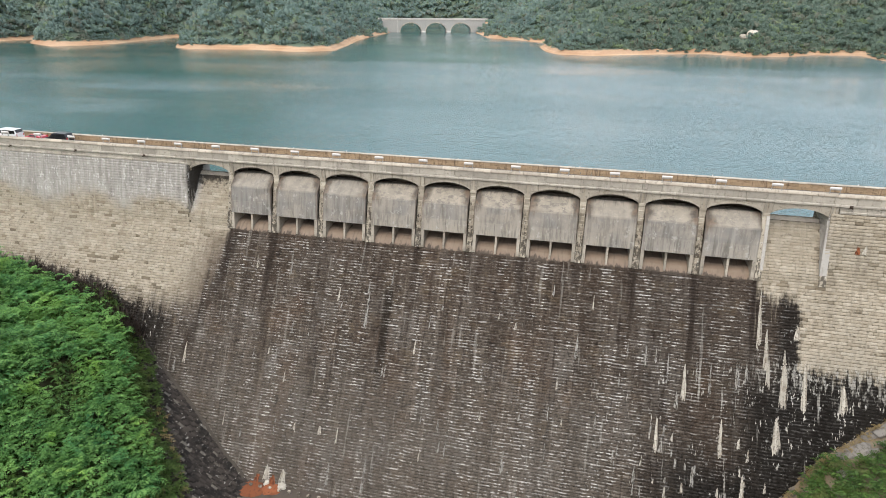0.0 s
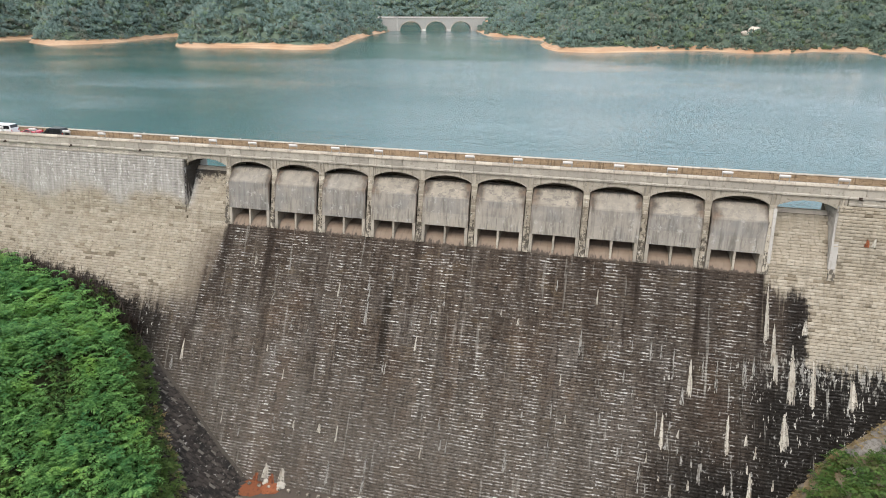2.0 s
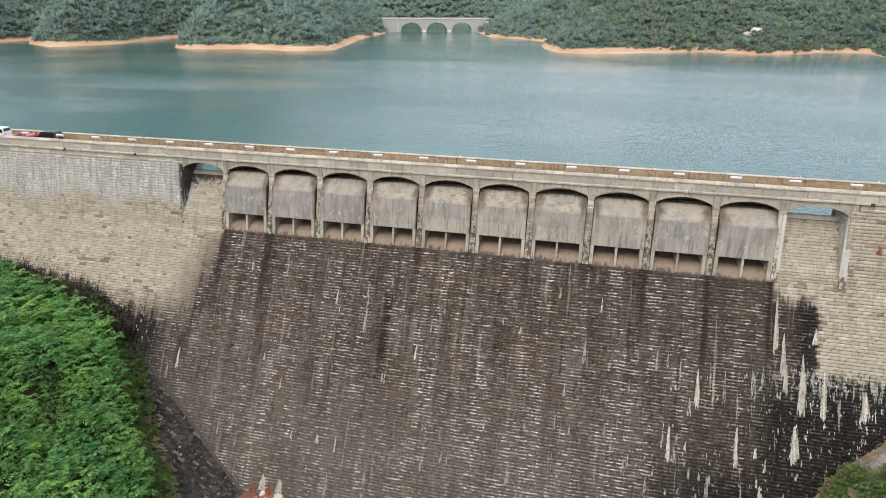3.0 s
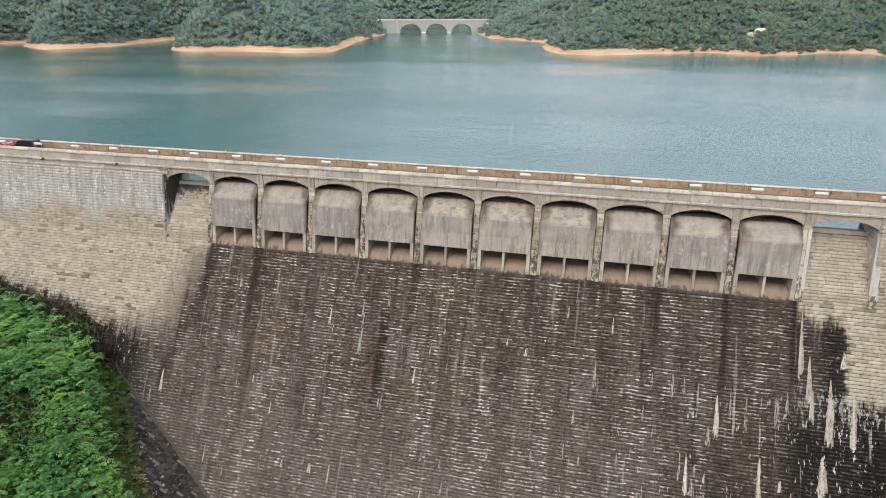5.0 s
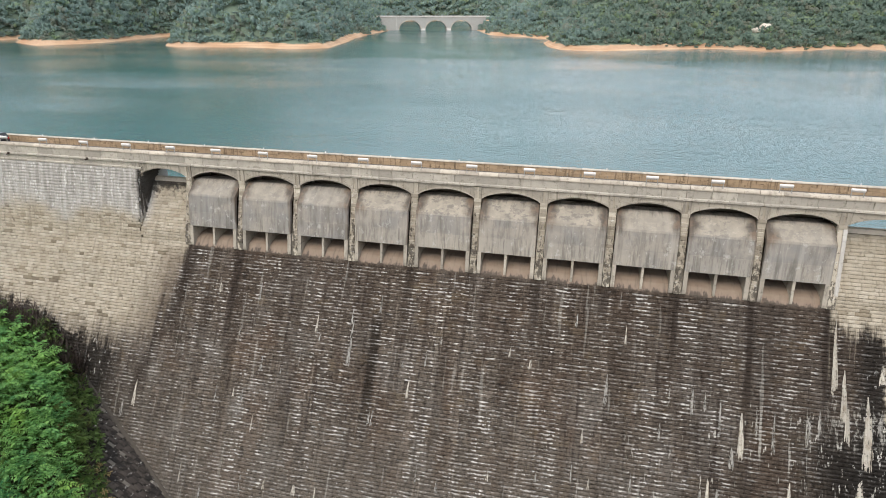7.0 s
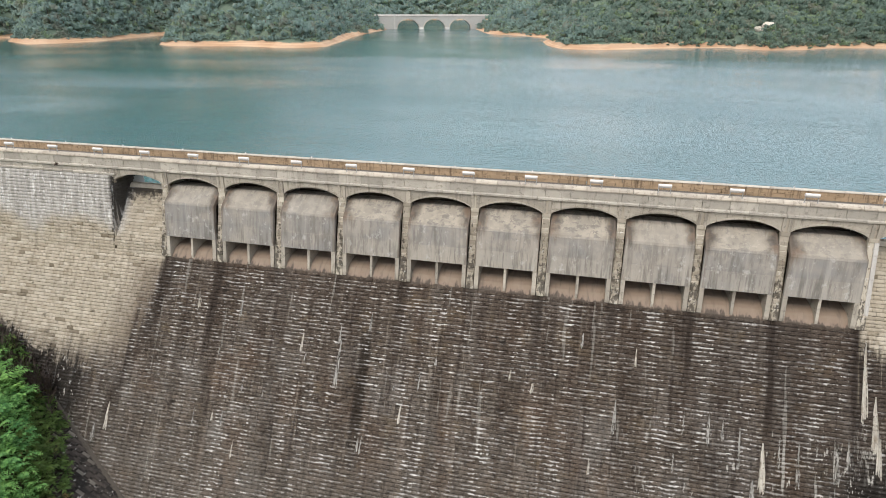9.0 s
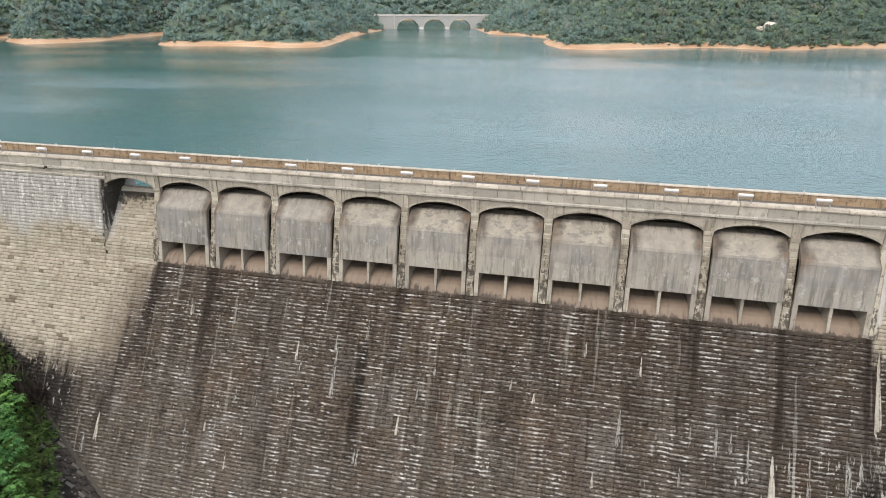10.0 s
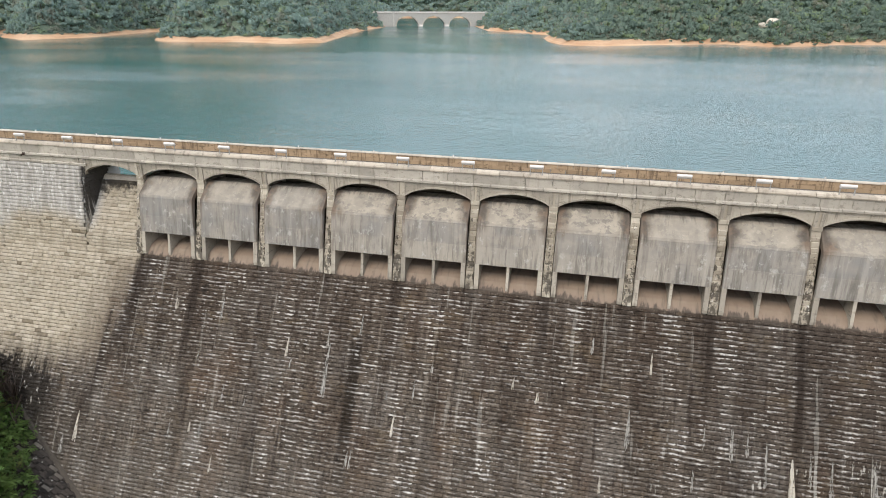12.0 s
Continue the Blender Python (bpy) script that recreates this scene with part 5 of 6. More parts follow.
def boulder(name, at, size, label, seed, material):
    r = random.Random(seed)
    bm = bmesh.new()
    bmesh.ops.create_icosphere(bm, subdivisions=3, radius=1.0)
    for v in bm.verts:
        k = 1 + 0.28 * noise.noise(v.co * 1.6 + Vector((seed, 0, 0))) + 0.12 * noise.noise(v.co * 4.5)
        v.co = Vector((v.co.x * size[0], v.co.y * size[1], v.co.z * size[2])) * k
    ob = part(name, bm, material)
    ob.location = at
    ob.rotation_euler = (r.uniform(-0.2, 0.2), r.uniform(-0.2, 0.2), r.uniform(0, 6))
    return tagged(ob, label, "boulder")


ROCK = make_crest_stone("bare_rock", (0.15, 0.125, 0.098), 0.6)
for k, (x, y, s) in enumerate(((125, 384, (4.8, 3.2, 3.4)), (119.5, 383, (2.8, 2.4, 1.8)))):
    boulder("pale_boulder", (x, y, float(ground_z(x, y)) + 0.8), s, "pale bare boulder among the trees of the hillside", k + 3, PALE)


def rock(at, size, label, seed, material, name="rock_slab"):
    """A split slab: the hull of a flat scatter of corners, tilted with the bank."""
    r = random.Random(seed)
    bm = bmesh.new()
    for _ in range(16):
        u = Vector((r.uniform(-1, 1), r.uniform(-1, 1), r.uniform(-1, 1)))
        u *= min(1.0, 1.15 / max(0.3, u.length))
        bm.verts.new((u.x * size[0], u.y * size[1], u.z * size[2]))
    hull = bmesh.ops.convex_hull(bm, input=bm.verts[:])
    bmesh.ops.delete(bm, geom=[v for v in hull["geom_interior"] if isinstance(v, bmesh.types.BMVert)], context="VERTS")
    bmesh.ops.bevel(bm, geom=bm.edges[:], offset=0.05, segments=1, affect="EDGES")
    ob = part(name, bm, material)
    ob.location = at
    ob.rotation_euler = (r.uniform(-0.15, 0.15), -0.66 + r.uniform(-0.15, 0.15), r.uniform(-0.3, 0.3))
    return tagged(ob, label, "rock")


stones = random.Random(8)
for k in range(15):
    x = 51.6 + 13 * (k + stones.uniform(0, 0.8)) / 15
    y = float(wall_foot([x])[0]) - stones.uniform(1.6, 4.6)
    big = stones.uniform(0.8, 1.7)
    rock((x, y, float(ground_z(x, y)) + 0.1), (big * 1.5, big, big * 0.35), "bare grey rock slab on the bank beside the dam", k + 11, SLAB)
for k in range(9):
    x = 44.5 + 8 * (k + stones.uniform(0, 0.8)) / 9
    y = float(wall_foot([x])[0]) - stones.uniform(0.3, 1.6)
    big = stones.uniform(0.35, 0.7)
    rock((x, y, float(ground_z(x, y))), (big * 1.5, big, big * 0.5), "brown broken rock against the foot of the dam", k + 41, ROCK, "rock_outcrop")

# ---- vehicles on the crest road ----
GLASS = Shade("dark_car_glass", 0.08, 0.5).done((0.012, 0.014, 0.016))
TYRE = make_plain("tyre_rubber", (0.02, 0.02, 0.02), 0.85)
RIM = make_plain("wheel_alloy", (0.45, 0.45, 0.46), 0.35, metal=0.8)
RED_LAMP = make_plain("red_lens", (0.45, 0.02, 0.02), 0.25)
CLEAR_LAMP = make_plain("clear_lens", (0.75, 0.75, 0.72), 0.2)


def paint(name, color):
    s = Shade(name, 0.28, 0.5)
    n = s.noise(1.5, detail=3)
    s.bsdf.inputs["Coat Weight"].default_value = 0.15
    return s.done(s.mix(n, color, tuple(c * 0.9 for c in color)))


def vehicle(name, x, y, turn, length, width, side, windows, color, label, category):
    """A road vehicle from its side outline (along x, height) and its window outlines."""
    v = thing(name, (x, y, ROAD_Z), label, category, "vehicles on the dam")
    v.rotation_euler = (0, 0, radians(turn))
    bm = bmesh.new()
    prism_y(bm, side, -width / 2, width / 2)
    top = max(z for _, z in side)
    for w in bm.verts:
        if w.co.z > 0.95:
            w.co.y *= 1 - 0.16 * (w.co.z - 0.95) / (top - 0.95)
    bmesh.ops.bevel(bm, geom=[e for e in bm.edges if e.calc_length() > 0.2], offset=0.06, segments=2, affect="EDGES", profile=0.6)
    body = part("body", bm, color, v)
    for outline in windows:
        for sy in (-1, 1):
            bm = bmesh.new()
            ys = [(width / 2) * (1 - 0.16 * max(0, z - 0.95) / (top - 0.95)) for _, z in outline]
            inner = [bm.verts.new((px, sy * (yy - 0.06), z)) for (px, z), yy in zip(outline, ys)]
            outer = [bm.verts.new((px, sy * (yy + 0.012), z)) for (px, z), yy in zip(outline, ys)]
            bm.faces.new(outer)
            for i in range(len(outline)):
                j = (i + 1) % len(outline)
                bm.faces.new((inner[i], inner[j], outer[j], outer[i]))
            bmesh.ops.recalc_face_normals(bm, faces=bm.faces[:])
            part("side_window", bm, GLASS, body)
    n = len(side)
    for i in range(n):   # windscreen and rear window lie on the steep upper ends
        (ax, az), (bx, bz) = side[i], side[(i + 1) % n]
        if min(az, bz) > 0.85 and abs(bz - az) > 0.25 and max(az, bz) > top - 0.15:
            bm = bmesh.new()
            out = 0.012 * (1 if ax + bx > 0 else -1)
            qa, qb = 0.12, 0.88
            pts = [(ax + (bx - ax) * q + out, az + (bz - az) * q + 0.01) for q in (qa, qb)]
            w0 = width / 2 * 0.84
            f = [bm.verts.new((px, sy * w0, pz)) for px, pz in pts for sy in (-1, 1)]
            g = [bm.verts.new((px - out * 4, sy * w0, pz - 0.03)) for px, pz in pts for sy in (-1, 1)]
            bm.faces.new((f[0], f[1], f[3], f[2]))
            for p, q in ((0, 1), (1, 3), (3, 2), (2, 0)):
                bm.faces.new((g[p], g[q], f[q], f[p]))
            bmesh.ops.recalc_face_normals(bm, faces=bm.faces[:])
            part("windscreen" if ax + bx > 0 else "rear_window", bm, GLASS, body)
    for wx in (length * 0.31, -length * 0.29):
        for sy in (-1, 1):
            bm = bmesh.new()
            tube(bm, (wx, sy * (width / 2 - 0.21), 0.33), (wx, sy * (width / 2 + 0.01), 0.33), 0.33, 18)
            wheel = part("wheel", bm, TYRE, v)
            bm = bmesh.new()
            tube(bm, (wx, sy * (width / 2 - 0.05), 0.33), (wx, sy * (width / 2 + 0.02), 0.33), 0.2, 12)
            part("rim", bm, RIM, wheel)
    for sy in (-1, 1):
        bm = bmesh.new()
        box(bm, length / 2 - 0.16, length / 2 + 0.005, sy * width * 0.36 - 0.17, sy * width * 0.36 + 0.17, 0.62, 0.8, 0.02)
        part("headlight", bm, CLEAR_LAMP, v)
        bm = bmesh.new()
        box(bm, -length / 2 - 0.012, -length / 2 + 0.12, sy * width * 0.40 - 0.09, sy * width * 0.40 + 0.09, 0.75, 1.1, 0.02)
        part("tail_light", bm, RED_LAMP, v)
    for sx, nm in ((1, "front_bumper"), (-1, "rear_bumper")):
        bm = bmesh.new()
        box(bm, sx * length / 2 - 0.11, sx * length / 2 + 0.05, -width * 0.47, width * 0.47, 0.3, 0.5, 0.03)
        part(nm, bm, color, v)
    return v


vehicle("minivan", -77.5, 2.35, 180, 4.8, 1.84,
        [(-2.4, 0.25), (2.4, 0.25), (2.4, 0.75), (2.25, 0.95), (1.45, 1.08), (0.75, 1.74), (0.3, 1.86), (-2.05, 1.84), (-2.3, 1.2), (-2.4, 0.9)],
        [[(0.62, 1.12), (0.36, 1.68), (-0.35, 1.70), (-0.35, 1.10)], [(-0.45, 1.10), (-0.45, 1.70), (-1.25, 1.70), (-1.25, 1.10)], [(-1.35, 1.10), (-1.35, 1.70), (-1.95, 1.66), (-2.12, 1.12)]],
        paint("black_car_paint", (0.006, 0.006, 0.008)), "black minivan with dark windows driving along the dam", "minivan")
vehicle("sports_car", -83.0, 2.45, 180, 4.1, 1.76,
        [(-2.05, 0.25), (2.05, 0.25), (2.05, 0.6), (1.85, 0.76), (0.85, 0.92), (0.25, 1.28), (-0.55, 1.32), (-1.35, 1.02), (-1.95, 0.95), (-2.05, 0.7)],
        [[(0.62, 0.93), (0.22, 1.22), (-0.4, 1.25), (-0.4, 0.93)], [(-0.5, 0.93), (-0.5, 1.25), (-1.15, 1.02), (-1.2, 0.93)]],
        paint("red_car_paint", (0.42, 0.03, 0.05)), "low red sports car driving along the dam", "car")
vehicle("white_van", -88.6, 2.35, 180, 4.85, 1.75,
        [(-2.42, 0.28), (2.42, 0.28), (2.42, 0.85), (2.25, 1.1), (1.55, 1.92), (1.2, 2.02), (-2.2, 2.0), (-2.38, 1.3), (-2.42, 0.95)],
        [[(1.95, 1.2), (1.5, 1.78), (0.85, 1.80), (0.85, 1.18)], [(0.72, 1.18), (0.72, 1.80), (-0.65, 1.80), (-0.65, 1.18)], [(-0.78, 1.18), (-0.78, 1.80), (-2.05, 1.78), (-2.15, 1.18)]],
        paint("white_car_paint", (0.72, 0.73, 0.73)), "white passenger van with dark windows driving along the dam", "van")

# ---- foot of the dam ----
APRON = make_sill()
bm = bmesh.new()
box(bm, -36, 45, -44, face_y(TOE_Z) + 0.6, TOE_Z - 0.6, TOE_Z + 0.35, 0.05)
tagged(part("apron", bm, APRON), "ochre concrete apron at the foot of the spillway", "apron", kind="structure")
toe_y = face_y(TOE_Z + 0.35)
bm = bmesh.new()
box(bm, -0.26, 0.26, -0.22, 0.22, -0.05, 0.42, 0.06)
stone_mesh = shaped("baffle_stone", bm, PIER)
for k in range(44):
    ob = new("baffle_stone", stone_mesh)
    ob.location = (-29.5 + 1.62 * k, toe_y - 0.9, TOE_Z + 0.35)
    ob.rotation_euler = (0, 0, 0.12 * math.sin(k * 2.3))
    tagged(ob, "small dark stone in the row along the spillway foot", "stone", "row of stones at the spillway foot")
r = random.Random(5)


def splash(name, at, size, material, label, seed, category="deposit"):
    """A low crusted spread on the apron or the slope's foot."""
    bm = bmesh.new()
    bmesh.ops.create_icosphere(bm, subdivisions=3, radius=1.0)
    for v in bm.verts:
        k = 1 + 0.5 * noise.noise(v.co * 2.0 + Vector((seed * 3.1, 0, 0)))
        v.co = Vector((v.co.x * size[0] * k, v.co.y * size[1] * k, v.co.z * size[2]))
    ob = part(name, bm, material)
    ob.location = at
    return tagged(ob, label, category)


splash("rust_crust", (-29.3, toe_y - 1.6, TOE_Z + 0.34), (2.4, 1.6, 0.2), RUST, "orange iron crust spread over the apron", 1)
splash("rust_crust", (-26.0, toe_y - 0.9, TOE_Z + 0.4), (1.5, 1.2, 0.3), RUST, "orange iron crust spread over the apron", 2)
splash("lime_mound", (-24.6, toe_y + 0.1, TOE_Z + 0.5), (0.8, 0.7, 0.5), LIME, "lumpy white lime mound under a seep", 3)
splash("lime_mound", (-27.2, toe_y + 0.1, TOE_Z + 0.5), (0.5, 0.6, 0.5), LIME, "lumpy white lime mound under a seep", 4)
splash("lime_mound", (-11.9, toe_y + 0.0, TOE_Z + 0.5), (0.6, 0.6, 0.5), LIME, "lumpy white lime mound under a seep", 5)
# ---- masonry, block by block ----
WIDTHS = (0.75, 1.0, 1.3, 1.65)


def block_shape(w, h, ledge, rough, rng, gv=0.018):
    """One block in its own frame (along, up the face, out of it): chamfered front, open back."""
    g, ch = (gv + 0.008 if gv > 0.01 else 0.022), 0.026
    cx = ch if gv > 0.01 else 0.006
    x0, x1, y0, y1 = gv, w - gv, g, h - g
    d0, d1 = 0.10 + rng.uniform(-rough, rough), 0.10 + ledge + rng.uniform(-rough, rough)
    back = [(x0, y0, -0.02), (x1, y0, -0.02), (x1, y1, -0.02), (x0, y1, -0.02)]
    side = [(x0, y0, d0 - ch), (x1, y0, d0 - ch), (x1, y1, d1 - ch), (x0, y1, d1 - ch)]
    front = [(x0 + cx, y0 + ch, d0), (x1 - cx, y0 + ch, d0 + rng.uniform(-rough, rough)), (x1 - cx, y1 - ch, d1), (x0 + cx, y1 - ch, d1 + rng.uniform(-rough, rough))]
    q = [(8, 9, 10, 11)]
    for a in (0, 4):
        for i in range(4):
            j = (i + 1) % 4
            q.append((a + i, a + j, a + 4 + j, a + 4 + i))
    return np.array(back + side + front), np.array(q)


def lay(parent, sections, x0, x1, seed, ledge, rough, near, skip):
    """Courses of blocks over a face given as (z top, z bottom, y of z); the near stretch as loose pieces."""
    rng = random.Random(seed)
    kinds = {w: [block_shape(w, COURSE, ledge, rough, rng, 0.011 if ledge < 0.03 else 0.001) for _ in range(4)] for w in WIDTHS}
    meshes = {(w, k): from_arrays("block", *kinds[w][k], STONE) for w in WIDTHS for k in range(4)}
    vs, qs, n, loose = [], [], 0, 0
    for z_top, z_bottom, y_of in sections:
        up = Vector((0, y_of(z_top) - y_of(z_bottom), z_top - z_bottom)).normalized()
        out = Vector((1, 0, 0)).cross(up)
        turn = np.array([(1, 0, 0), tuple(up), tuple(out)]).T
        rows = int(round((z_top - z_bottom) / up.z / COURSE))
        fit_h = (z_top - z_bottom) / up.z / rows / COURSE
        for row in range(rows):
            z = z_top - (row + 1) * COURSE * fit_h * up.z
            x = x0 - rng.uniform(0, 1.2)
            while x < x1 - 0.3:
                w = rng.choice(WIDTHS)
                left, right = max(x, x0), min(x + w, x1)
                x += w
                if right - left < 0.35 or skip(left, right, z):
                    continue
                k = rng.randrange(4)
                at = Vector((left, y_of(z), z)) + out * rng.uniform(-0.012, 0.012)
                if loose < 300 and right - left > w - 0.01 and near(left, z):
                    ob = new("block", meshes[w, k])
                    ob.matrix_world = Matrix.Translation(at) @ Matrix(turn.tolist()).to_4x4() @ Matrix.Diagonal((1, fit_h, 1, 1))
                    ob.parent = parent
                    loose += 1
                    continue
                v, q = kinds[w][k]
                v = v * np.array(((right - left) / w, fit_h, 1))
                vs.append(v @ turn.T + np.array(at))
                qs.append(q + n)
                n += len(v)
    rest = new("masonry", from_arrays("masonry", np.concatenate(vs), np.concatenate(qs), STONE))
    rest.parent = parent
    tagged(rest, "coursed granite blocks", kind="stuff")


def buried(x, z):
    return z < float(np.interp(x, BANK_X, BANK_Z)) - 1.5


OPEN_L, OPEN_R = PIERS[1], PIERS[-2]


def reveal(x, side, parent):
    """Quoin stones on the return of a plain wall beside an open bay."""
    rng = random.Random(int(x))
    z = OPEN_Z
    while z < -1.2:
        h = rng.uniform(0.40, 0.52)
        y, end = face_y(z) + 0.05, open_y(z + h) + 0.3
        while y < min(end, 4.6):
            w = rng.uniform(0.6, 1.2)
            bm = bmesh.new()
            box(bm, x - 0.05, x + 0.05 + rng.uniform(0, 0.04), y + 0.015, min(y + w, 4.9) - 0.015, z + 0.015, z + h - 0.015, 0.015)
            part("block", bm, STONE if side > 0 else STUCCO, parent)
            y += w
        z += h


reveal(X_LEFT + 0.41, 1, wall_left)
reveal(X_RIGHT - 0.46, -1, wall_right)
lay(wall_left, [(-0.93, KNEE_Z, face_y)], VIEW_L, X_LEFT + 0.32, 21, 0.02, 0.018,
    lambda x, z: x > -64 and -15.5 < z < -3, lambda a, b, z: buried(a, z))
lay(wall_right, [(-0.93, KNEE_Z, face_y)], X_RIGHT - 0.32, VIEW_R, 22, 0.02, 0.018,
    lambda x, z: x < 62 and -15.5 < z < -3, lambda a, b, z: buried(b, z))
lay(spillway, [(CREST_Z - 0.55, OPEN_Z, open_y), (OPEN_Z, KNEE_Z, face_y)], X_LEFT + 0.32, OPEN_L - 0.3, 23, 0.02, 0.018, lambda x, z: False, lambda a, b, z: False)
lay(spillway, [(CREST_Z - 0.55, OPEN_Z, open_y), (OPEN_Z, KNEE_Z, face_y)], OPEN_R + 0.3, X_RIGHT - 0.32, 24, 0.02, 0.018, lambda x, z: False, lambda a, b, z: False)
lay(spillway, [(KNEE_Z, KNEE_Z - 88 * ROW_DROP, ogee_y)], VIEW_L, VIEW_R, 25, 0.055, 0.03,
    lambda x, z: -12 < x < 34 and -16 < z < -11, lambda a, b, z: buried(a, z) and buried(b, z))


# the masonry lining of the left bank, below the wall
def lining():
    rng = random.Random(31)
    bm = bmesh.new()
    xs = [-56 + 0.8 * i for i in range(34)]
    grid = []
    for x in xs:
        z = float(np.interp(x, BANK_X, BANK_Z)) + 0.35
        y = face_y(z) + 0.4
        grid.append([bm.verts.new((x, y - 2.2 * j, z - 0.0 * j)) for j in range(10)])
    for a, b in zip(grid, grid[1:]):
        for j in range(9):
            bm.faces.new((a[j], a[j + 1], b[j + 1], b[j]))
    bmesh.ops.recalc_face_normals(bm, faces=bm.faces[:])
    if sum(f.normal.z for f in bm.faces) < 0:
        bmesh.ops.reverse_faces(bm, faces=bm.faces[:])
    bmesh.ops.solidify(bm, geom=bm.faces[:], thickness=0.6)
    body = tagged(part("bank_lining", bm, MORTAR), "dark masonry lining on the bank beside the spillway", "bank lining", kind="structure")
    kinds = [block_shape(1.1, COURSE, 0.03, 0.03, rng) for _ in range(4)]
    meshes = [from_arrays("block", *k, LINING) for k in kinds]
    # stones run down the slope, row beside row towards the valley
    n, vs, qs = 0, [], []
    for row in range(42):
        x = -55.0 + rng.uniform(0, 1.0)
        while x < -30.0:
            z0, z1 = (float(np.interp(v, BANK_X, BANK_Z)) + 0.35 for v in (x, x + 0.9))
            along = Vector((0.9, 0, z1 - z0)).normalized()
            y = face_y(z0) - 0.3 - COURSE * (row + 1)
            if y > face_y(z0) - 19:
                up = Vector((0, 1, 0))
                out = along.cross(up)
                if n >= 300 or row > 16:
                    v, q = rng.choice(kinds)
                    turn = np.array((tuple(along), tuple(up), tuple(out)))
                    vs.append(v @ turn + np.array((x, y, z0)))
                    qs.append(q + 12 * len(qs))
                    x += 1.12 * along.x
                    continue
                ob = new("block", rng.choice(meshes))
                ob.matrix_world = Matrix.Translation((x, y, z0)) @ Matrix((tuple(along), tuple(up), tuple(out))).transposed().to_4x4()
                ob.parent = body
                n += 1
            x += 1.12 * along.x
    rest = new("masonry", from_arrays("masonry", np.concatenate(vs), np.concatenate(qs), LINING))
    rest.parent = body
    tagged(rest, "coursed granite blocks", kind="stuff")
    # the thin kerb where lining and spillway meet
    bm = bmesh.new()
    ring = []
    for x in np.arange(-53.5, -30.5, 0.7):
        z = float(np.interp(x, BANK_X, BANK_Z)) + 0.35
        y = face_y(z) - 0.05
        ring.append([bm.verts.new((x + dx, y + dy, z + dz)) for dx, dy, dz in ((0, 0.3, 0.0), (0, 0.15, 0.36), (0, -0.12, 0.33), (0, -0.45, 0.0))])
    for a, b in zip(ring, ring[1:]):
        for j in range(4):
            bm.faces.new((a[j], a[(j + 1) % 4], b[(j + 1) % 4], b[j]))
    bmesh.ops.recalc_face_normals(bm, faces=bm.faces[:])
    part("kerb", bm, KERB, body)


lining()


# crusts that hang down the slope: lime, iron and dark growth
def hanging(x, z, length, width, seed, name="lime_run", material=LIME_RUN):
    """A frayed crust under a seep: a bundle of thin tongues, pointed above and broken off below."""
    r = random.Random(seed)
    bm = bmesh.new()
    tongues = max(3, int(width / 0.10))
    for k in range(tongues):
        u = (k + r.uniform(0.1, 0.9)) / tongues - 0.5
        mid = 1 - abs(u) * 1.6
        top = z - length * r.uniform(0.0, 0.2 + 0.5 * (1 - mid))
        end = z - length * r.uniform(0.80, 1.0)
        if r.random() < 0.25:
            top -= (top - end) * r.uniform(0.2, 0.5)
        w = r.uniform(0.08, 0.22)
        if k == tongues // 2:
            u, w, top, end = 0.0, width * 0.5, z - 0.05 * length, z - length * 0.92
        n = max(4, int((top - end) / 0.4))
        rows = []
        for i in range(n + 1):
            t = i / n
            zz = top + (end - top) * t
            spread = 0.75 + 0.25 * t
            half = w * min(1.0, 0.3 + 2.6 * t) * (1.0 if t < 0.93 else 0.7) * r.uniform(0.85, 1.12) / 2
            cx = x + u * width * spread + 0.03 * math.sin(t * 5 + k)
            y = face_y(zz) - 0.235 - r.uniform(0.0, 0.02)
            rows.append([bm.verts.new((cx + half * e, y + (0.1 if e else 0.0), zz)) for e in (-1, 0, 1)])
        for a, b in zip(rows, rows[1:]):
            for j in range(2):
                bm.faces.new((a[j], b[j], b[j + 1], a[j + 1]))
    bmesh.ops.recalc_face_normals(bm, faces=bm.faces[:])
    return part(name, bm, material, spillway)


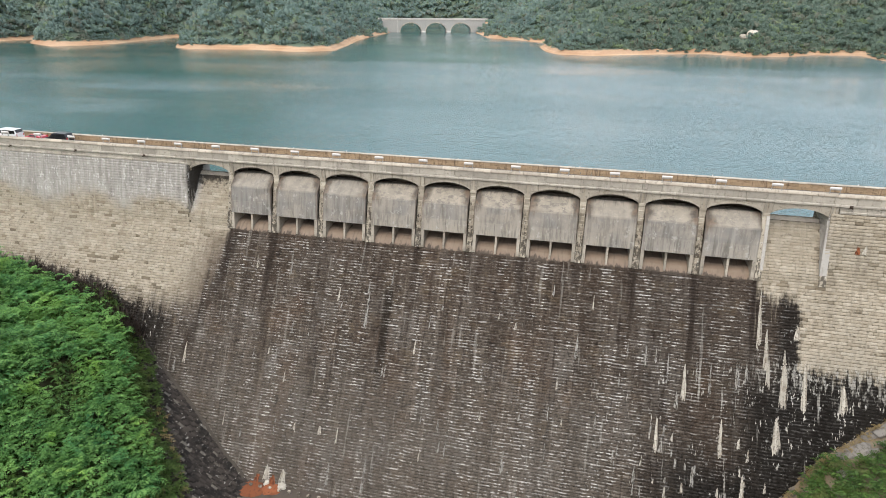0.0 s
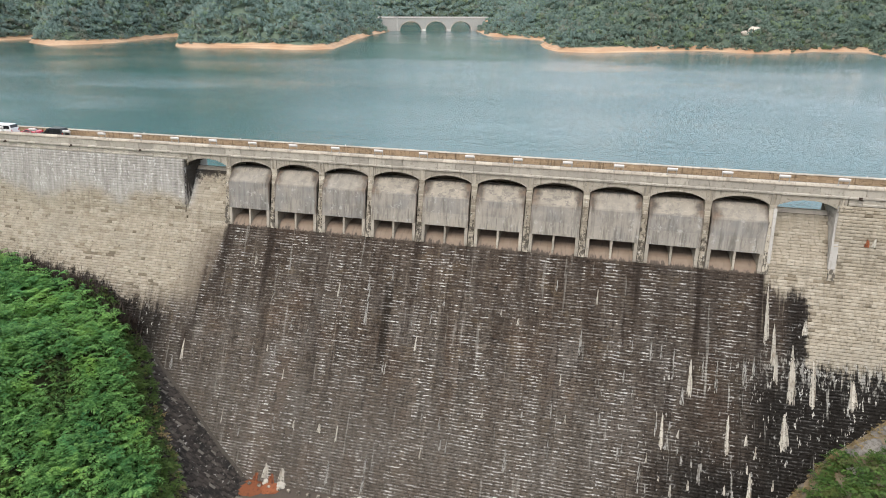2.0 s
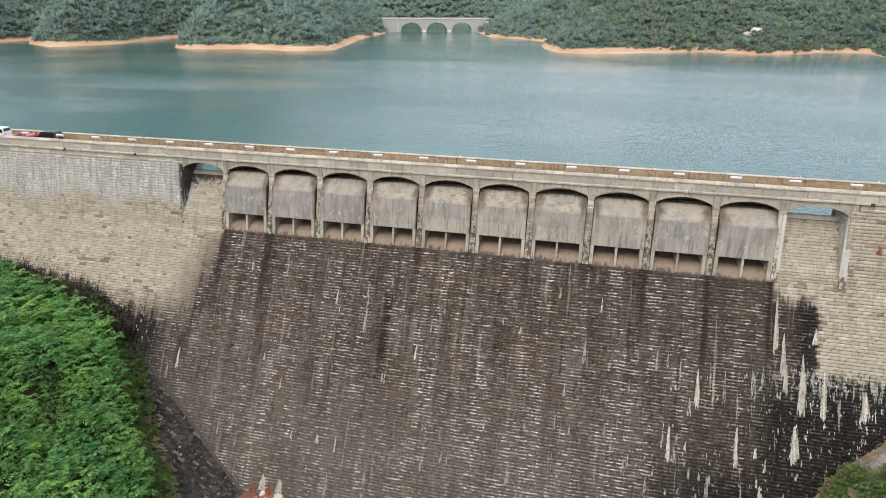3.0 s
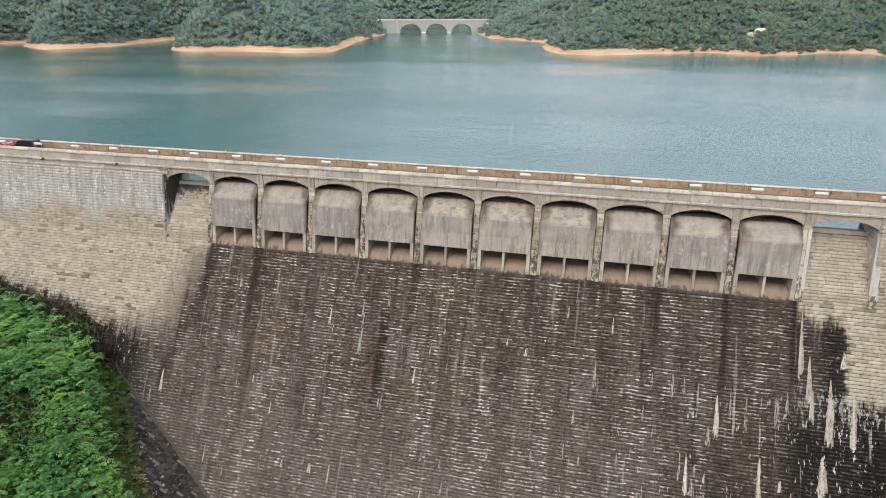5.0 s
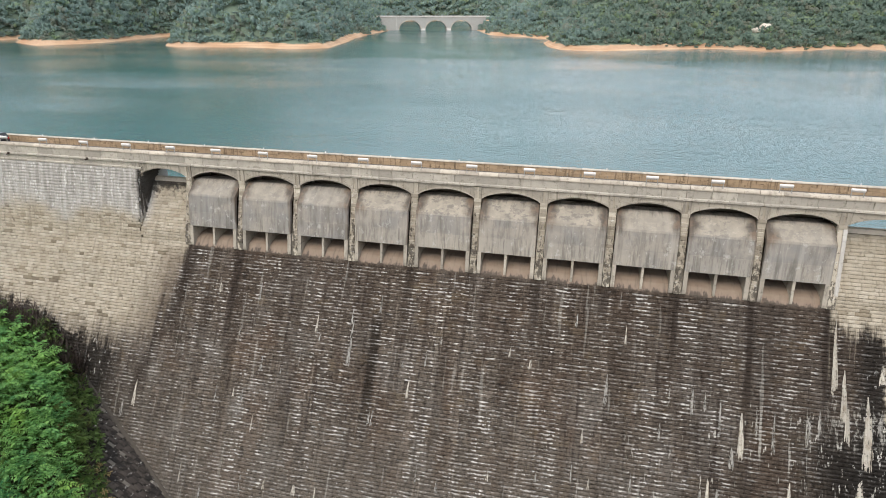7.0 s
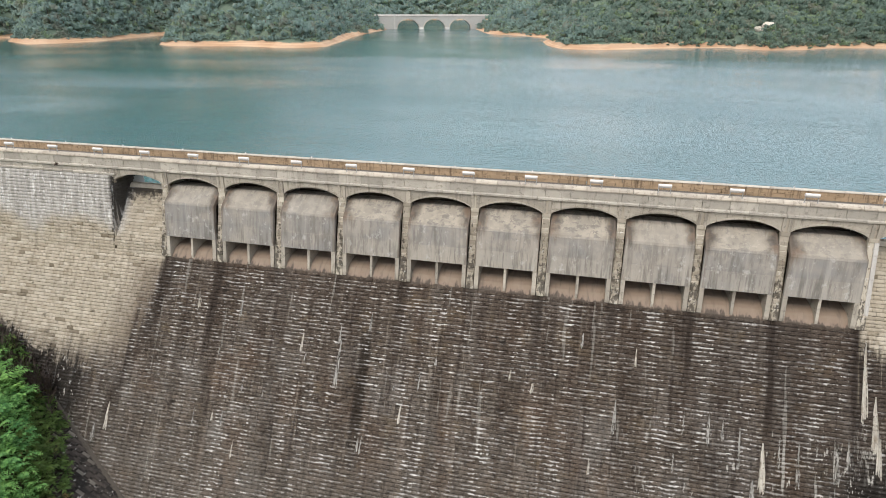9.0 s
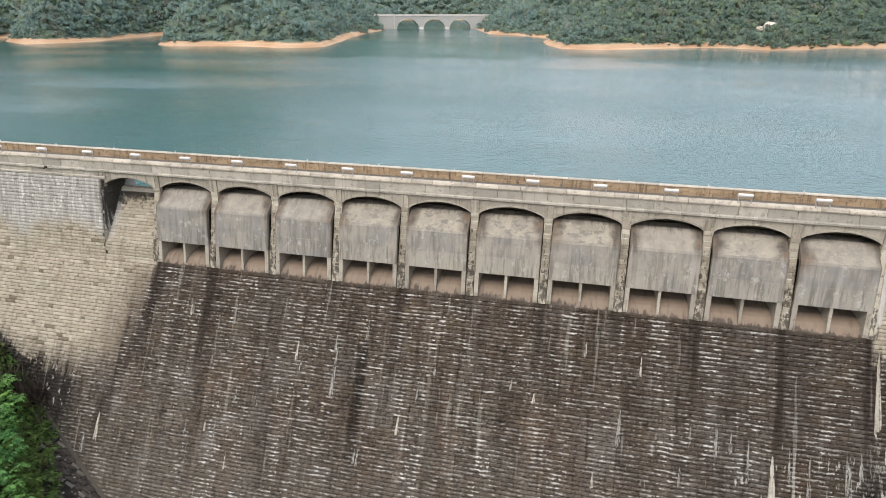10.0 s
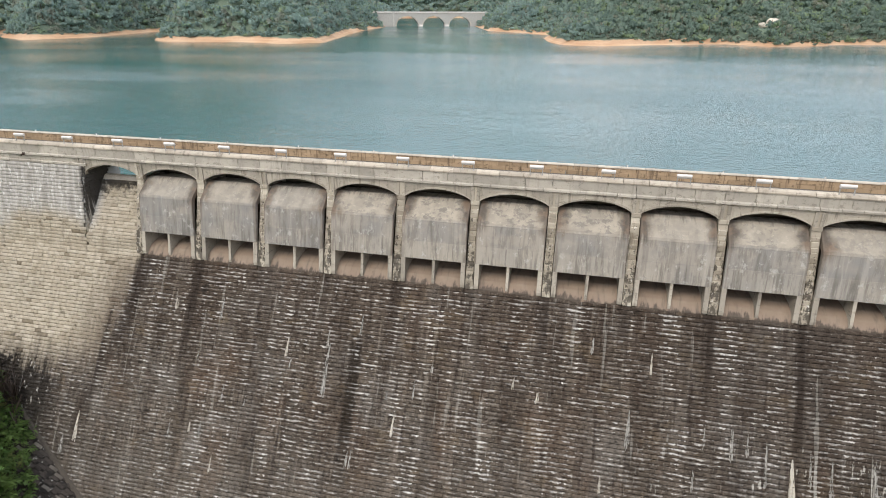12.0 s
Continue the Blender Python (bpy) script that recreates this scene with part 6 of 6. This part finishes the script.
for k, (x, z, ln, w) in enumerate(((43.2, -17.9, 6.0, 0.55), (45.6, -20.0, 8.0, 0.8), (44.9, -28.0, 5.0, 0.95), (48.2, -21.3, 7.0, 0.55), (43.6, -21.5, 4.0, 0.45), (42.2, -13.0, 8.5, 0.45),
                                   (32.8, -23.2, 5.2, 0.6), (31.9, -26.6, 2.6, 0.4), (29.6, -30.0, 5.0, 0.45), (38.0, -29.0, 5.5, 0.55), (41.0, -35.0, 4.0, 0.5), (36.2, -22.8, 4.6, 0.3), (30.5, -22.2, 4.4, 0.3),
                                   (-15.1, -17.2, 6.0, 0.4), (17.7, -19.6, 4.0, 0.35), (-45.6, -27.5, 3.6, 0.45), (-47.2, -30.2, 2.2, 0.35), (-17.6, -39.0, 5.0, 0.3), (-20.0, -36.0, 1.4, 0.45), (8.6, -35.2, 3.6, 0.4),
                                   (34.6, -35.0, 2.8, 0.4), (27.0, -36.0, 2.6, 0.35), (24.0, -33.0, 2.2, 0.35), (-27.6, -42.0, 2.4, 0.9), (-24.8, -42.2, 2.2, 0.9), (-11.9, -38.6, 5.8, 0.35), (53.0, -23.4, 4.0, 0.8), (47.0, -17.2, 2.2, 0.6), (46.8, -22.0, 2.2, 0.35), (39.8, -22.4, 4.2, 0.35), (40.8, -22.0, 3.2, 0.25), (34.4, -22.6, 3.4, 0.2), (27.4, -21.4, 3.6, 0.2))):
    hanging(x, z + (1.6 if x > 25 else 0.0), ln * 0.92, w * 1.25, k, material=LIME_RUN if w > 0.42 else GREY_LIME)
for k, (x, z, ln, w) in enumerate(((34.8, -37.5, 5.0, 0.5), (38.2, -40.0, 4.0, 0.5), (-29.0, -43.4, 1.2, 0.9), (-26.4, -43.2, 1.5, 1.1))):
    hanging(x, z, ln, w, 70 + k, "iron_run", RUST)
hanging(53.4, -5.0, 1.1, 0.5, 91, "iron_run", RUST)
hanging(54.3, -4.8, 1.3, 0.6, 92)
# small seeps scattered over the slope
seeps = random.Random(77)
for k in range(46):
    x, z = seeps.uniform(-37, 30), seeps.uniform(-38, -14)
    hanging(x, z, seeps.uniform(0.8, 2.6), seeps.uniform(0.12, 0.30), 200 + k, "lime_run", GREY_LIME if k % 3 else LIME_RUN)
for k in range(26):
    x, z = seeps.uniform(24, 44), seeps.uniform(-37, -29)
    hanging(x, z, seeps.uniform(0.6, 1.8), seeps.uniform(0.18, 0.4), 400 + k, "lime_run", LIME_RUN if k % 2 else GREY_LIME)
